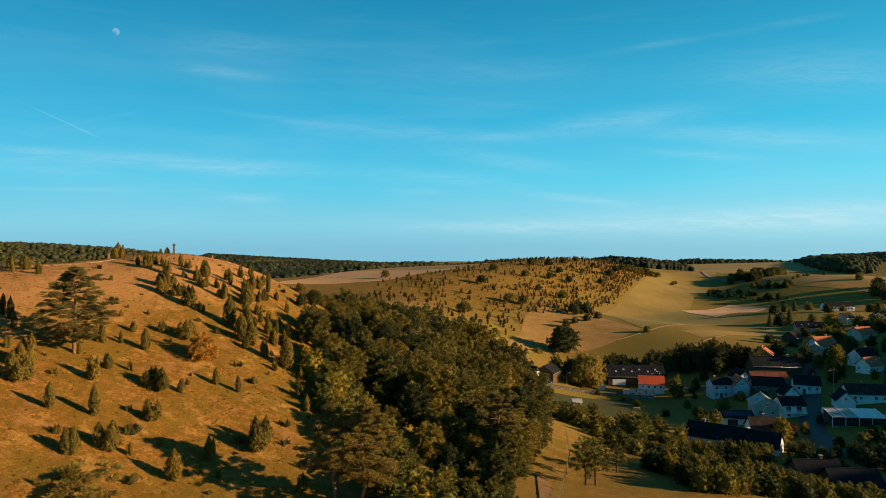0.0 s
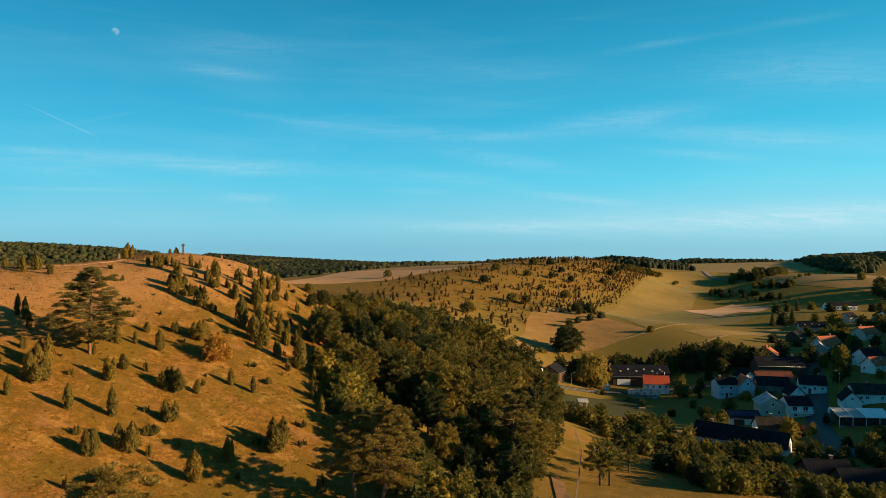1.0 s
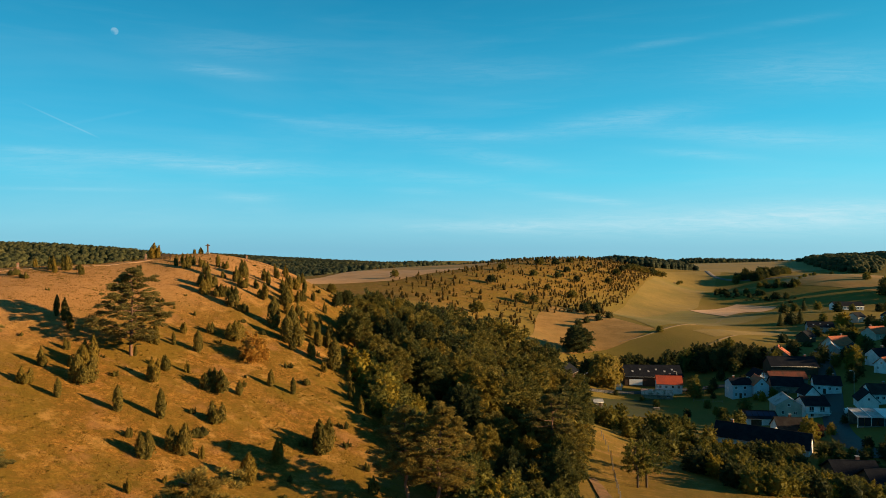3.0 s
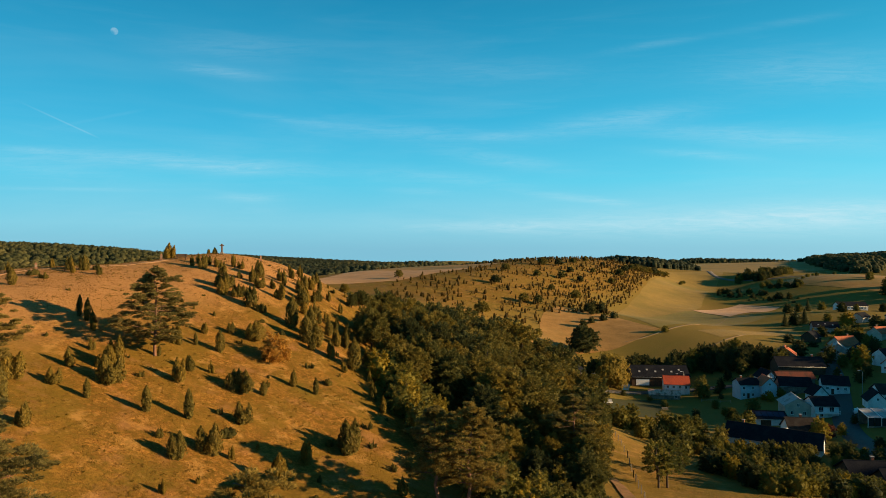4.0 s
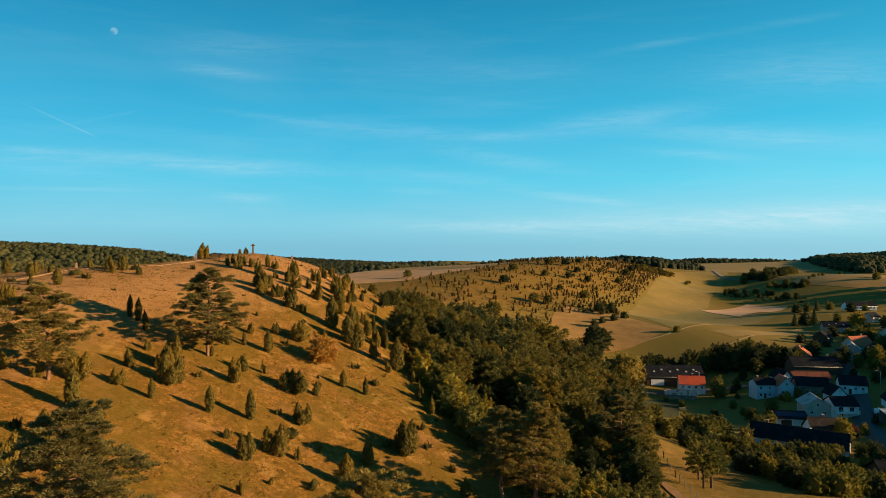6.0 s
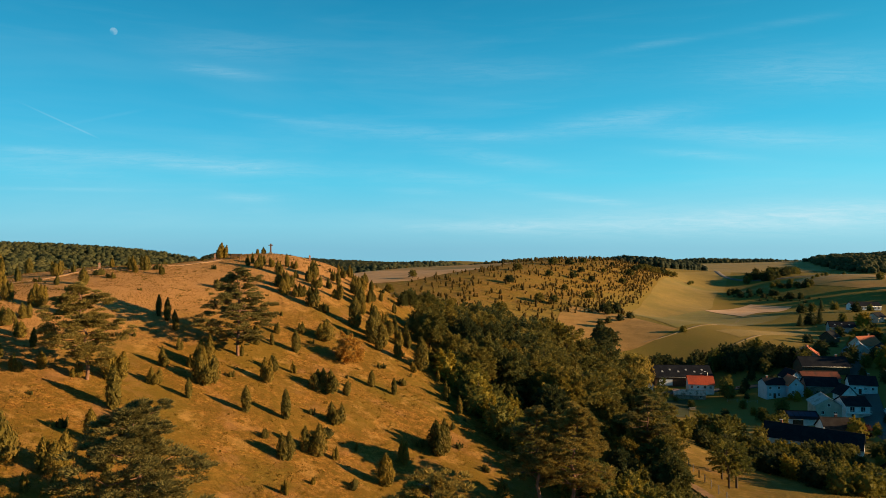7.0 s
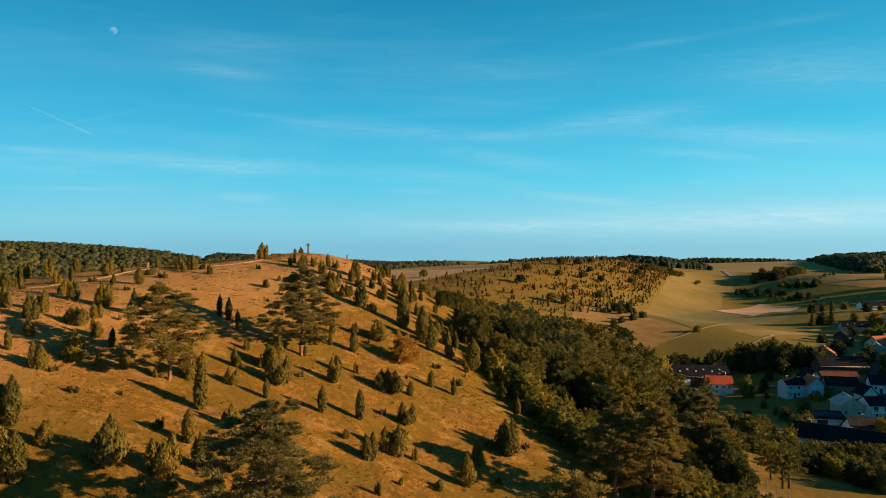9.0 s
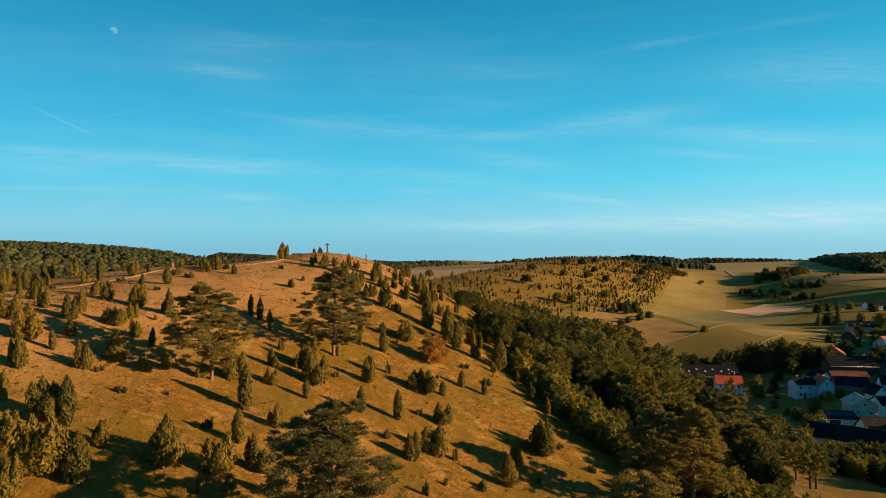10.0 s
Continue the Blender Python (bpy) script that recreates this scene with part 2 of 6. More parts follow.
def ground_material():
    """Meadow: dry straw-coloured turf on the hills, greener in the hollows, by the weights laid on the sheet."""
    k = Nodes("meadow", 0.95)
    k.p.inputs["Specular IOR Level"].default_value = 0.05
    att = k.n("Attribute")
    att.attribute_name = "dry"
    dry = att.outputs["Fac"]
    fine, tuft, patch, wide = k.noise(3.4, 6, 0.78), k.noise(0.6, 6, 0.68), k.noise(0.11, 4, 0.6), k.noise(0.02, 3)
    straw = k.mix(k.ramp(fine, [(0.36, 0.0), (0.64, 1.0)]), (0.121, 0.052, 0.010), (0.410, 0.205, 0.043))
    straw = k.mix(k.ramp(tuft, [(0.45, 0.0), (0.58, 0.8)]), straw, (0.145, 0.081, 0.014))
    straw = k.mix(k.ramp(k.noise(1.5, 5, 0.7), [(0.46, 0.0), (0.60, 0.85)]), straw, (0.134, 0.080, 0.013))
    straw = k.mix(k.ramp(patch, [(0.44, 0.0), (0.60, 0.75)]), straw, (0.167, 0.105, 0.016))
    straw = k.mix(k.ramp(k.noise(0.045, 6, 0.7), [(0.49, 0.0), (0.60, 0.55)]), straw, (0.130, 0.098, 0.016))
    straw = k.mix(k.ramp(k.noise(0.33, 6, 0.7), [(0.55, 0.0), (0.66, 0.65)]), straw, (0.432, 0.238, 0.069))
    straw = k.mix(k.ramp(k.noise(0.19, 5, 0.65), [(0.54, 0.0), (0.68, 0.7)]), straw, (0.296, 0.147, 0.058))
    green = k.mix(k.ramp(fine, [(0.3, 0.0), (0.7, 1.0)]), (0.165, 0.130, 0.026), (0.240, 0.180, 0.042))
    green = k.mix(k.ramp(patch, [(0.45, 0.0), (0.68, 0.8)]), green, (0.215, 0.152, 0.036))
    green = k.mix(k.ramp(wide, [(0.45, 0.0), (0.62, 0.6)]), green, (0.244, 0.159, 0.044))
    # paler, pinkish turf along the crest
    att2 = k.n("Attribute")
    att2.attribute_name = "crest"
    pale = k.mix(k.ramp(fine, [(0.3, 0.0), (0.7, 1.0)]), (0.317, 0.153, 0.052), (0.541, 0.289, 0.111))
    pale = k.mix(k.ramp(tuft, [(0.55, 0.0), (0.75, 0.6)]), pale, (0.200, 0.121, 0.031))
    straw = k.mix(att2.outputs["Fac"], straw, pale)
    k.base(k.mix(dry, green, straw))
    k.bump(k.mix(0.5, k.noise(1.6, 7, 0.75), tuft), 0.85, 0.40)
    return k.m


M = {
    "ground": ground_material(),
    "field_green": surface("grazed_field", (0.215, 0.150, 0.030), (0.285, 0.190, 0.042), 0.09, 0.95, 0.5, 0.2, (0.180, 0.140, 0.026), 0.016),
    "field_tan": surface("mown_field", (0.245, 0.160, 0.034), (0.310, 0.200, 0.048), 0.09, 0.95, 0.4, 0.2, (0.209, 0.148, 0.035), 0.02),
    "field_brown": surface("harvested_field", (0.270, 0.148, 0.036), (0.390, 0.216, 0.062), 0.14, 0.95, 0.5, 0.15, (0.215, 0.146, 0.036), 0.022),
    "field_pale": surface("stubble_field", (0.440, 0.240, 0.098), (0.540, 0.305, 0.130), 0.3, 0.95, 0.15, 0.1, (0.400, 0.225, 0.090), 0.06),
    "field_straw": surface("bright_stubble", (0.52, 0.310, 0.170), (0.62, 0.380, 0.215), 0.3, 0.95, 0.2, 0.1, (0.47, 0.280, 0.145), 0.06),
    "field_meadow": surface("green_meadow", (0.165, 0.138, 0.026), (0.225, 0.176, 0.036), 0.10, 0.95, 0.5, 0.2, (0.235, 0.165, 0.040), 0.018),
    "lawn": surface("lawn", (0.032, 0.040, 0.005), (0.051, 0.055, 0.008), 0.5, 0.95, 0.4, 0.08, (0.050, 0.047, 0.013), 0.09),
    "asphalt": surface("asphalt", (0.060, 0.063, 0.068), (0.092, 0.094, 0.098), 1.2, 0.85, 0.2, 0.01, (0.085, 0.08, 0.075), 0.2),
    "road": surface("worn_asphalt", (0.150, 0.128, 0.112), (0.205, 0.176, 0.154), 0.8, 0.9, 0.2, 0.01, (0.115, 0.100, 0.088), 0.2),
    "earth": surface("trodden_earth", (0.180, 0.092, 0.040), (0.300, 0.160, 0.074), 1.6, 0.95, 0.5, 0.05, (0.160, 0.100, 0.026), 0.6),
    "earth_pale": surface("pale_trodden_earth", (0.33, 0.190, 0.098), (0.45, 0.270, 0.150), 1.6, 0.95, 0.5, 0.05, (0.26, 0.150, 0.064), 0.5),
    "track": surface("gravel_track", (0.220, 0.150, 0.078), (0.290, 0.200, 0.108), 1.0, 0.95, 0.4, 0.05, (0.190, 0.138, 0.045), 0.12),
    "bark": surface("grey_bark", (0.054, 0.040, 0.029), (0.108, 0.079, 0.058), 5.0, 0.95, 0.8, 0.05, stretch=(1, 1, 0.25)),
    "pine_bark": surface("red_pine_bark", (0.120, 0.062, 0.038), (0.270, 0.145, 0.090), 5.0, 0.9, 0.8, 0.05, (0.075, 0.048, 0.036), 0.9, stretch=(1, 1, 0.3)),
    "juniper": foliage("juniper_needles", (0.100, 0.084, 0.019), (0.225, 0.165, 0.032), (0.248, 0.159, 0.037)),
    "juniper_dark": foliage("dark_juniper_needles", (0.046, 0.045, 0.012), (0.117, 0.101, 0.024)),
    "pine": foliage("pine_needles", (0.120, 0.106, 0.034), (0.256, 0.204, 0.061)),
    "leaf": foliage("broad_leaves", (0.095, 0.098, 0.022), (0.215, 0.194, 0.043), (0.258, 0.209, 0.050), spread=0.35),
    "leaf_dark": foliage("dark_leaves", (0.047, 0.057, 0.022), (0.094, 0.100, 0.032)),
    "leaf_yellow": foliage("yellowing_leaves", (0.153, 0.132, 0.021), (0.339, 0.265, 0.040)),
    "leaf_rust": foliage("rusty_leaves", (0.260, 0.140, 0.026), (0.470, 0.255, 0.048)),
    "leaf_red": foliage("copper_leaves", (0.050, 0.013, 0.010), (0.094, 0.025, 0.016)),
    "beech": foliage("beech_leaves", (0.106, 0.099, 0.024), (0.206, 0.170, 0.038), (0.261, 0.183, 0.042), spread=0.25),
    "far_juniper": foliage("far_juniper_needles", (0.040, 0.032, 0.010), (0.110, 0.076, 0.020)),
    # distance haze is put into these bluish leaf tones
    "far_wood": foliage("haze_tinted_far_leaves", (0.033, 0.047, 0.028), (0.075, 0.086, 0.043), (0.163, 0.143, 0.052), spread=0.010),
    "grass": foliage("dry_grass_blades", (0.105, 0.058, 0.012), (0.235, 0.130, 0.032), rough=0.9),
    "herb": foliage("turf_herbs", (0.085, 0.066, 0.012), (0.165, 0.118, 0.022)),
    # white with a slight blue cast of shaded walls put into the colour
    "plaster_white": surface("white_plaster", (0.76, 0.79, 0.81), (0.84, 0.86, 0.87), 1.5, 0.9, 0.15, 0.01, (0.60, 0.62, 0.63), 0.35),
    "plaster_cream": surface("cream_plaster", (0.468, 0.425, 0.357), (0.544, 0.501, 0.425), 1.5, 0.9, 0.15, 0.01, (0.391, 0.357, 0.297), 0.35),
    # white walls with the blue of their shade put into the colour
    "plaster_shaded": surface("shade_blue_plaster", (0.40, 0.54, 0.64), (0.48, 0.62, 0.72), 1.5, 0.9, 0.15, 0.01, (0.36, 0.48, 0.58), 0.35),
    "tile_dull": surface("dull_red_tile", (0.150, 0.042, 0.026), (0.215, 0.066, 0.040), 3.0, 0.9, 0.3, 0.02, (0.10, 0.045, 0.032), 0.4),
    "plaster_grey": surface("grey_plaster", (0.30, 0.29, 0.28), (0.40, 0.39, 0.37), 1.5, 0.9, 0.2, 0.01, (0.24, 0.23, 0.22), 0.35),
    "stone": surface("rubble_stone", (0.19, 0.16, 0.13), (0.33, 0.28, 0.22), 3.0, 0.95, 0.6, 0.05, (0.14, 0.125, 0.11), 0.8),
    "sandstone": surface("red_sandstone", (0.23, 0.115, 0.070), (0.34, 0.185, 0.120), 3.0, 0.95, 0.6, 0.04, (0.17, 0.10, 0.07), 0.8),
    "slate": surface("dark_slate", (0.010, 0.012, 0.018), (0.020, 0.023, 0.031), 3.0, 0.95, 0.3, 0.02, (0.024, 0.026, 0.031), 0.4),
    "tile_brown": surface("brown_roof_tile", (0.020, 0.015, 0.014), (0.036, 0.027, 0.025), 3.0, 0.95, 0.3, 0.02, (0.05, 0.042, 0.036), 0.4),
    "tile_red": surface("red_roof_tile", (0.60, 0.085, 0.032), (0.70, 0.125, 0.050), 3.0, 0.8, 0.3, 0.02, (0.52, 0.09, 0.045), 0.5),
    "tile_orange": surface("weathered_orange_tile", (0.43, 0.115, 0.058), (0.53, 0.165, 0.082), 3.0, 0.95, 0.3, 0.02, (0.33, 0.12, 0.068), 0.4),
    "roof_light": surface("grey_fibre_roof", (0.36, 0.37, 0.38), (0.48, 0.49, 0.49), 2.0, 0.8, 0.3, 0.02, (0.22, 0.20, 0.18), 0.4),
    "rust_sheet": surface("rusty_sheet_roof", (0.62, 0.32, 0.24), (0.78, 0.52, 0.44), 1.4, 0.95, 0.3, 0.02, (0.24, 0.12, 0.07), 0.6),
    "timber": surface("dark_timber", (0.060, 0.036, 0.022), (0.11, 0.068, 0.042), 4.0, 0.85, 0.4, 0.02, stretch=(1, 1, 0.2)),
    "timber_pale": surface("weathered_timber", (0.24, 0.20, 0.16), (0.36, 0.31, 0.25), 4.0, 0.9, 0.4, 0.02, stretch=(1, 1, 0.2)),
    "white_paint": surface("white_paint", (0.80, 0.82, 0.83), (0.86, 0.87, 0.87), 2.0, 0.5, 0.05, 0.005),
    "metal": surface("galvanised_metal", (0.36, 0.38, 0.40), (0.50, 0.52, 0.54), 2.0, 0.45, 0.1, 0.005, metal=0.8),
    "brick": surface("red_brick", (0.26, 0.10, 0.065), (0.36, 0.15, 0.10), 4.0, 0.9, 0.4, 0.02),
    "bronze": surface("weathered_oak", (0.10, 0.062, 0.036), (0.17, 0.105, 0.062), 6.0, 0.8, 0.3, 0.02, stretch=(1, 1, 0.2)),
}


def glass_material():
    k = Nodes("window_glass", 0.06)
    k.base((0.020, 0.026, 0.032))
    k.p.inputs["Specular IOR Level"].default_value = 0.7
    return k.m


def plain(name, c, rough=0.4, metal=0.0):
    k = Nodes(name, rough, metal)
    n = k.noise(3.0, 3)
    k.base(k.mix(k.ramp(n, [(0.3, 0.0), (0.7, 1.0)]), tuple(v * 0.88 for v in c), c))
    return k.m


M["glass"] = glass_material()
M["slate"].node_tree.nodes["Principled BSDF"].inputs["Specular IOR Level"].default_value = 0.05
M["solar"] = plain("solar_panel", (0.018, 0.030, 0.075), 0.15)
M["car_white"], M["car_dark"], M["car_red"], M["rubber"] = plain("white_car_paint", (0.7, 0.7, 0.7), 0.25), plain("dark_car_paint", (0.03, 0.035, 0.045), 0.2), plain("red_car_paint", (0.35, 0.03, 0.02), 0.25), plain("rubber", (0.02, 0.02, 0.02), 0.9)

# ---- the lie of the land: broad swells summed over four grids ----
BASE = 10.2
NEAR = [-6.7, 2.7, 0.3, 4.0, -4.1, 5.3, 14.5, 2.3, 1.9, -7.1, 5.1, 0.6, -15.9, 9.2, -0.8, 6.2, -6.0, 4.9, 22.6, -2.0, 4.6, 0.2, -2.2, -0.1, -27.6, 7.4, 13.7, 0.6, 4.8, -2.8]
RIDGE = [-50.9, 42.8, -23.0, 20.1, -14.0, 41.4, -11.0, -8.3, 1.5, 22.0, -1.8, 4.9, -16.4, 8.0, 3.4, -14.9, 8.0, 18.5, 11.1, -11.8, 10.8, -12.7, -6.9, -22.7, 12.1, 10.1, -10.3, 9.8, -31.1, 4.4, 4.8, 0.1, 0.4, -9.7, 7.7, -40.4]
MID = [-15.7, -12.3, 3.3, -43.9, 34.0, 27.3, -35.0, 19.2, -26.6, -31.0, -77.6, 42.4, -70.1, 10.8, 5.7, -63.7, 65.7, -51.0, -20.3, -41.5, -11.3, -5.3, 4.8, -15.9, -18.6, 30.2, -48.7, -5.5, 13.8, 25.9]
FAR = [-53.9, 19.8, -30.5, 20.4, 6.4, 8.0, 8.7, 112.4, -67.2, 48.2, 47.3, -125.0, 85.8, -79.3, 60.4, 44.7, -3.4, 9.0, 9.5, 7.8, -11.4, 19.8, -34.8, 13.1, -10.3]
SWELLS = []
for heights, xs, ys, spread in ((NEAR, (-100, -72, -44, -16, 12, 40), (25, 53, 81, 109, 137), 24), (RIDGE, (-90, -20, 50, 120, 190, 260), (290, 365, 440, 515, 590, 665), 58),
                                (MID, (-260, -130, 0, 130, 260), (-60, 70, 200, 330, 460, 590), 110), (FAR, (-800, -400, 0, 400, 800), (-200, 250, 700, 1150, 1600), 360)):
    SWELLS += [(x, y, spread, spread, heights[j * len(xs) + i]) for j, y in enumerate(ys) for i, x in enumerate(xs)]
# unseen wooded hills east and south, added to shade the village; one western rise
SWELLS += [(345, 186, 55, 58, 35.0), (185, 66, 40, 34, 17.0), (195, 122, 36, 26, 12.0), (-640, 1160, 110, 90, 7.0), (202, 106, 26, 26, 7.0), (214, 172, 20, 20, 5.5), (216, 200, 20, 16, 4.0)]


def height(x, y):
    """Height of the ground at x, y (arrays or numbers)."""
    x, y = np.asarray(x, float), np.asarray(y, float)
    z = np.full(np.broadcast(x, y).shape, BASE)
    for cx, cy, sx, sy, h in SWELLS:
        z = z + h * np.exp(-((x - cx) ** 2 / (2 * sx * sx) + (y - cy) ** 2 / (2 * sy * sy)))
    far = np.clip((np.hypot(x, y - 400) - 1600) / 1000, 0, 1)
    z = z * (1 - far) - 48 * far + 24 * np.exp(-((x - 1560) / 300) ** 2 - ((y - 4250) / 220) ** 2) + 20 * np.exp(-((x - 90) / 260) ** 2 - ((y - 4250) / 220) ** 2)
    # small hummocks
    near = np.exp(-((x + 30) / 110) ** 4 - ((y - 80) / 95) ** 4)
    z = z + near * (0.10 * np.sin(x * 0.61 + 1.3 * np.sin(y * 0.23)) * np.sin(y * 0.47 + 1.1 * np.sin(x * 0.31)) + 0.22 * np.sin(x * 0.17 + 2.0) * np.sin(y * 0.13 + 0.7 * np.sin(x * 0.09)))
    return z


def hz(x, y):
    return float(height(x, y))


# ---- mesh helpers ----


def mesh_from(name, verts, faces, mats=(), smooth=False, index=None):
    me = bpy.data.meshes.new(name)
    me.from_pydata([tuple(v) for v in verts], [], [tuple(f) for f in faces])
    for m in mats:
        me.materials.append(m)
    if index is not None:
        me.polygons.foreach_set("material_index", index)
    if smooth:
        me.polygons.foreach_set("use_smooth", [True] * len(me.polygons))
    me.update()
    return me


def part(name, bm, material, parent, label=""):
    """One mesh object under a thing or part; bm may be a bmesh or a ready mesh."""
    if isinstance(bm, bmesh.types.BMesh):
        me = bpy.data.meshes.new(name)
        bm.to_mesh(me)
        bm.free()
        me.materials.append(material)
    else:
        me = bm
    ob = new(name, me)
    ob.parent = parent
    return tagged(ob, label)


def thing(name, m, label, category, group="", kind=""):
    ob = new(name)
    ob.matrix_basis = m
    ob.empty_display_size = 0.3
    return tagged(ob, label, category, group, kind)


def box(bm, x0, x1, y0, y1, z0, z1):
    v = [bm.verts.new(p) for p in ((x0, y0, z0), (x1, y0, z0), (x1, y1, z0), (x0, y1, z0), (x0, y0, z1), (x1, y0, z1), (x1, y1, z1), (x0, y1, z1))]
    for f in ((3, 2, 1, 0), (4, 5, 6, 7), (0, 1, 5, 4), (1, 2, 6, 5), (2, 3, 7, 6), (3, 0, 4, 7)):
        bm.faces.new([v[k] for k in f])
    return bm


def boxes(*bs):
    bm = bmesh.new()
    for b in bs:
        box(bm, *b)
    return bm


def tube(points, radii, sides=6, base=0):
    """Vertices and faces of a tapering tube along points."""
    verts, faces = [], []
    for k, p in enumerate(points):
        p = Vector(p)
        d = (Vector(points[min(k + 1, len(points) - 1)]) - Vector(points[max(k - 1, 0)])).normalized()
        u = d.orthogonal().normalized()
        v = d.cross(u)
        for s in range(sides):
            a = 2 * math.pi * s / sides
            verts.append(p + (u * math.cos(a) + v * math.sin(a)) * radii[k])
    for k in range(len(points) - 1):
        for s in range(sides):
            a, b = base + k * sides + s, base + k * sides + (s + 1) % sides
            faces.append((a, b, b + sides, a + sides))
    faces.append(tuple(base + (len(points) - 1) * sides + s for s in range(sides)))
    return verts, faces


def tubes(name, runs, material, sides=6):
    verts, faces = [], []
    for pts, rad in runs:
        v, f = tube(pts, rad, sides, len(verts))
        verts += v
        faces += f
    return mesh_from(name, verts, faces, (material,), True)


def cards(rng, pts, out, length, width, up=0.3, jitter=0.7):
    """Leaf clumps: small pointed blades at pts whose faces look along out, tips turned upwards by up."""
    n = len(pts)
    nrm = out + rng.normal(0, jitter, (n, 3))
    nrm /= np.linalg.norm(nrm, axis=1)[:, None] + 1e-9
    t = rng.normal(0, 1, (n, 3))
    t[:, 2] += 2.2 * up
    d = t - (t * nrm).sum(1)[:, None] * nrm
    d /= np.linalg.norm(d, axis=1)[:, None] + 1e-9
    side = np.cross(nrm, d)
    ln = (length * rng.uniform(0.6, 1.35, n))[:, None]
    wd = (width * rng.uniform(0.6, 1.35, n))[:, None]
    lift = nrm * ln * rng.uniform(-0.05, 0.35, n)[:, None]
    skew = side * wd * rng.uniform(-0.3, 0.3, n)[:, None]
    v = np.stack([pts - d * ln * 0.40 - side * wd * 0.68, pts - d * ln * 0.30 + side * wd * 0.68, pts + d * ln * 0.70 + lift + skew], 1).reshape(-1, 3)
    return v, np.arange(3 * n).reshape(-1, 3)


def blades(rng, pts, along, face, length, width):
    """Leaf sprays that point along one way and face another."""
    n = len(pts)
    d = along / (np.linalg.norm(along, axis=1)[:, None] + 1e-9)
    nrm = face - (face * d).sum(1)[:, None] * d
    nrm /= np.linalg.norm(nrm, axis=1)[:, None] + 1e-9
    side = np.cross(nrm, d)
    ln, wd = (length * rng.uniform(0.6, 1.35, n))[:, None], (width * rng.uniform(0.6, 1.35, n))[:, None]
    v = np.stack([pts - d * ln * 0.4 - side * wd * 0.6, pts - d * ln * 0.3 + side * wd * 0.6, pts + d * ln * 0.7 + side * wd * rng.uniform(-0.3, 0.3, n)[:, None]], 1).reshape(-1, 3)
    return v, np.arange(3 * n).reshape(-1, 3)


ICO = bmesh.new()
bmesh.ops.create_icosphere(ICO, subdivisions=2, radius=1)
ICO_V = np.array([v.co for v in ICO.verts])
ICO_F = [tuple(v.index for v in f.verts) for f in ICO.faces]
ICO.free()
ICO = bmesh.new()
bmesh.ops.create_icosphere(ICO, subdivisions=1, radius=1)
ICO1_V = np.array([v.co for v in ICO.verts])
ICO1_F = [tuple(v.index for v in f.verts) for f in ICO.faces]
ICO.free()


def blob(rng, centre, radii, rough=0.18, low=True):
    V, F = (ICO1_V, ICO1_F) if low else (ICO_V, ICO_F)
    return V * np.asarray(radii) * rng.uniform(1 - rough, 1 + rough, (len(V), 1)) + np.asarray(centre), F


class Soup:
    """Many small triangles gathered into one mesh; round cores are shaded smooth, leaves flat."""

    def __init__(self):
        self.v, self.f, self.s, self.n = [], [], [], 0

    def add(self, v, f, smooth=False):
        v, f = np.asarray(v, float), np.asarray(f, int)
        self.v.append(v)
        self.f.append(f + self.n)
        self.s.append(np.full(len(f), smooth))
        self.n += len(v)

    def mesh(self, name, material):
        v, f = np.concatenate(self.v), np.concatenate(self.f)
        me = bpy.data.meshes.new(name)
        me.vertices.add(len(v))
        me.vertices.foreach_set("co", v.astype(np.float32).ravel())
        me.loops.add(f.size)
        me.loops.foreach_set("vertex_index", f.astype(np.int32).ravel())
        me.polygons.add(len(f))
        me.polygons.foreach_set("loop_start", np.arange(0, f.size, 3, dtype=np.int32))
        me.polygons.foreach_set("use_smooth", np.concatenate(self.s))
        me.materials.append(material)
        me.update(calc_edges=True)
        return me


def on_ball(rng, n):
    d = rng.normal(0, 1, (n, 3))
    return d / np.linalg.norm(d, axis=1)[:, None]


# ---- plants ----


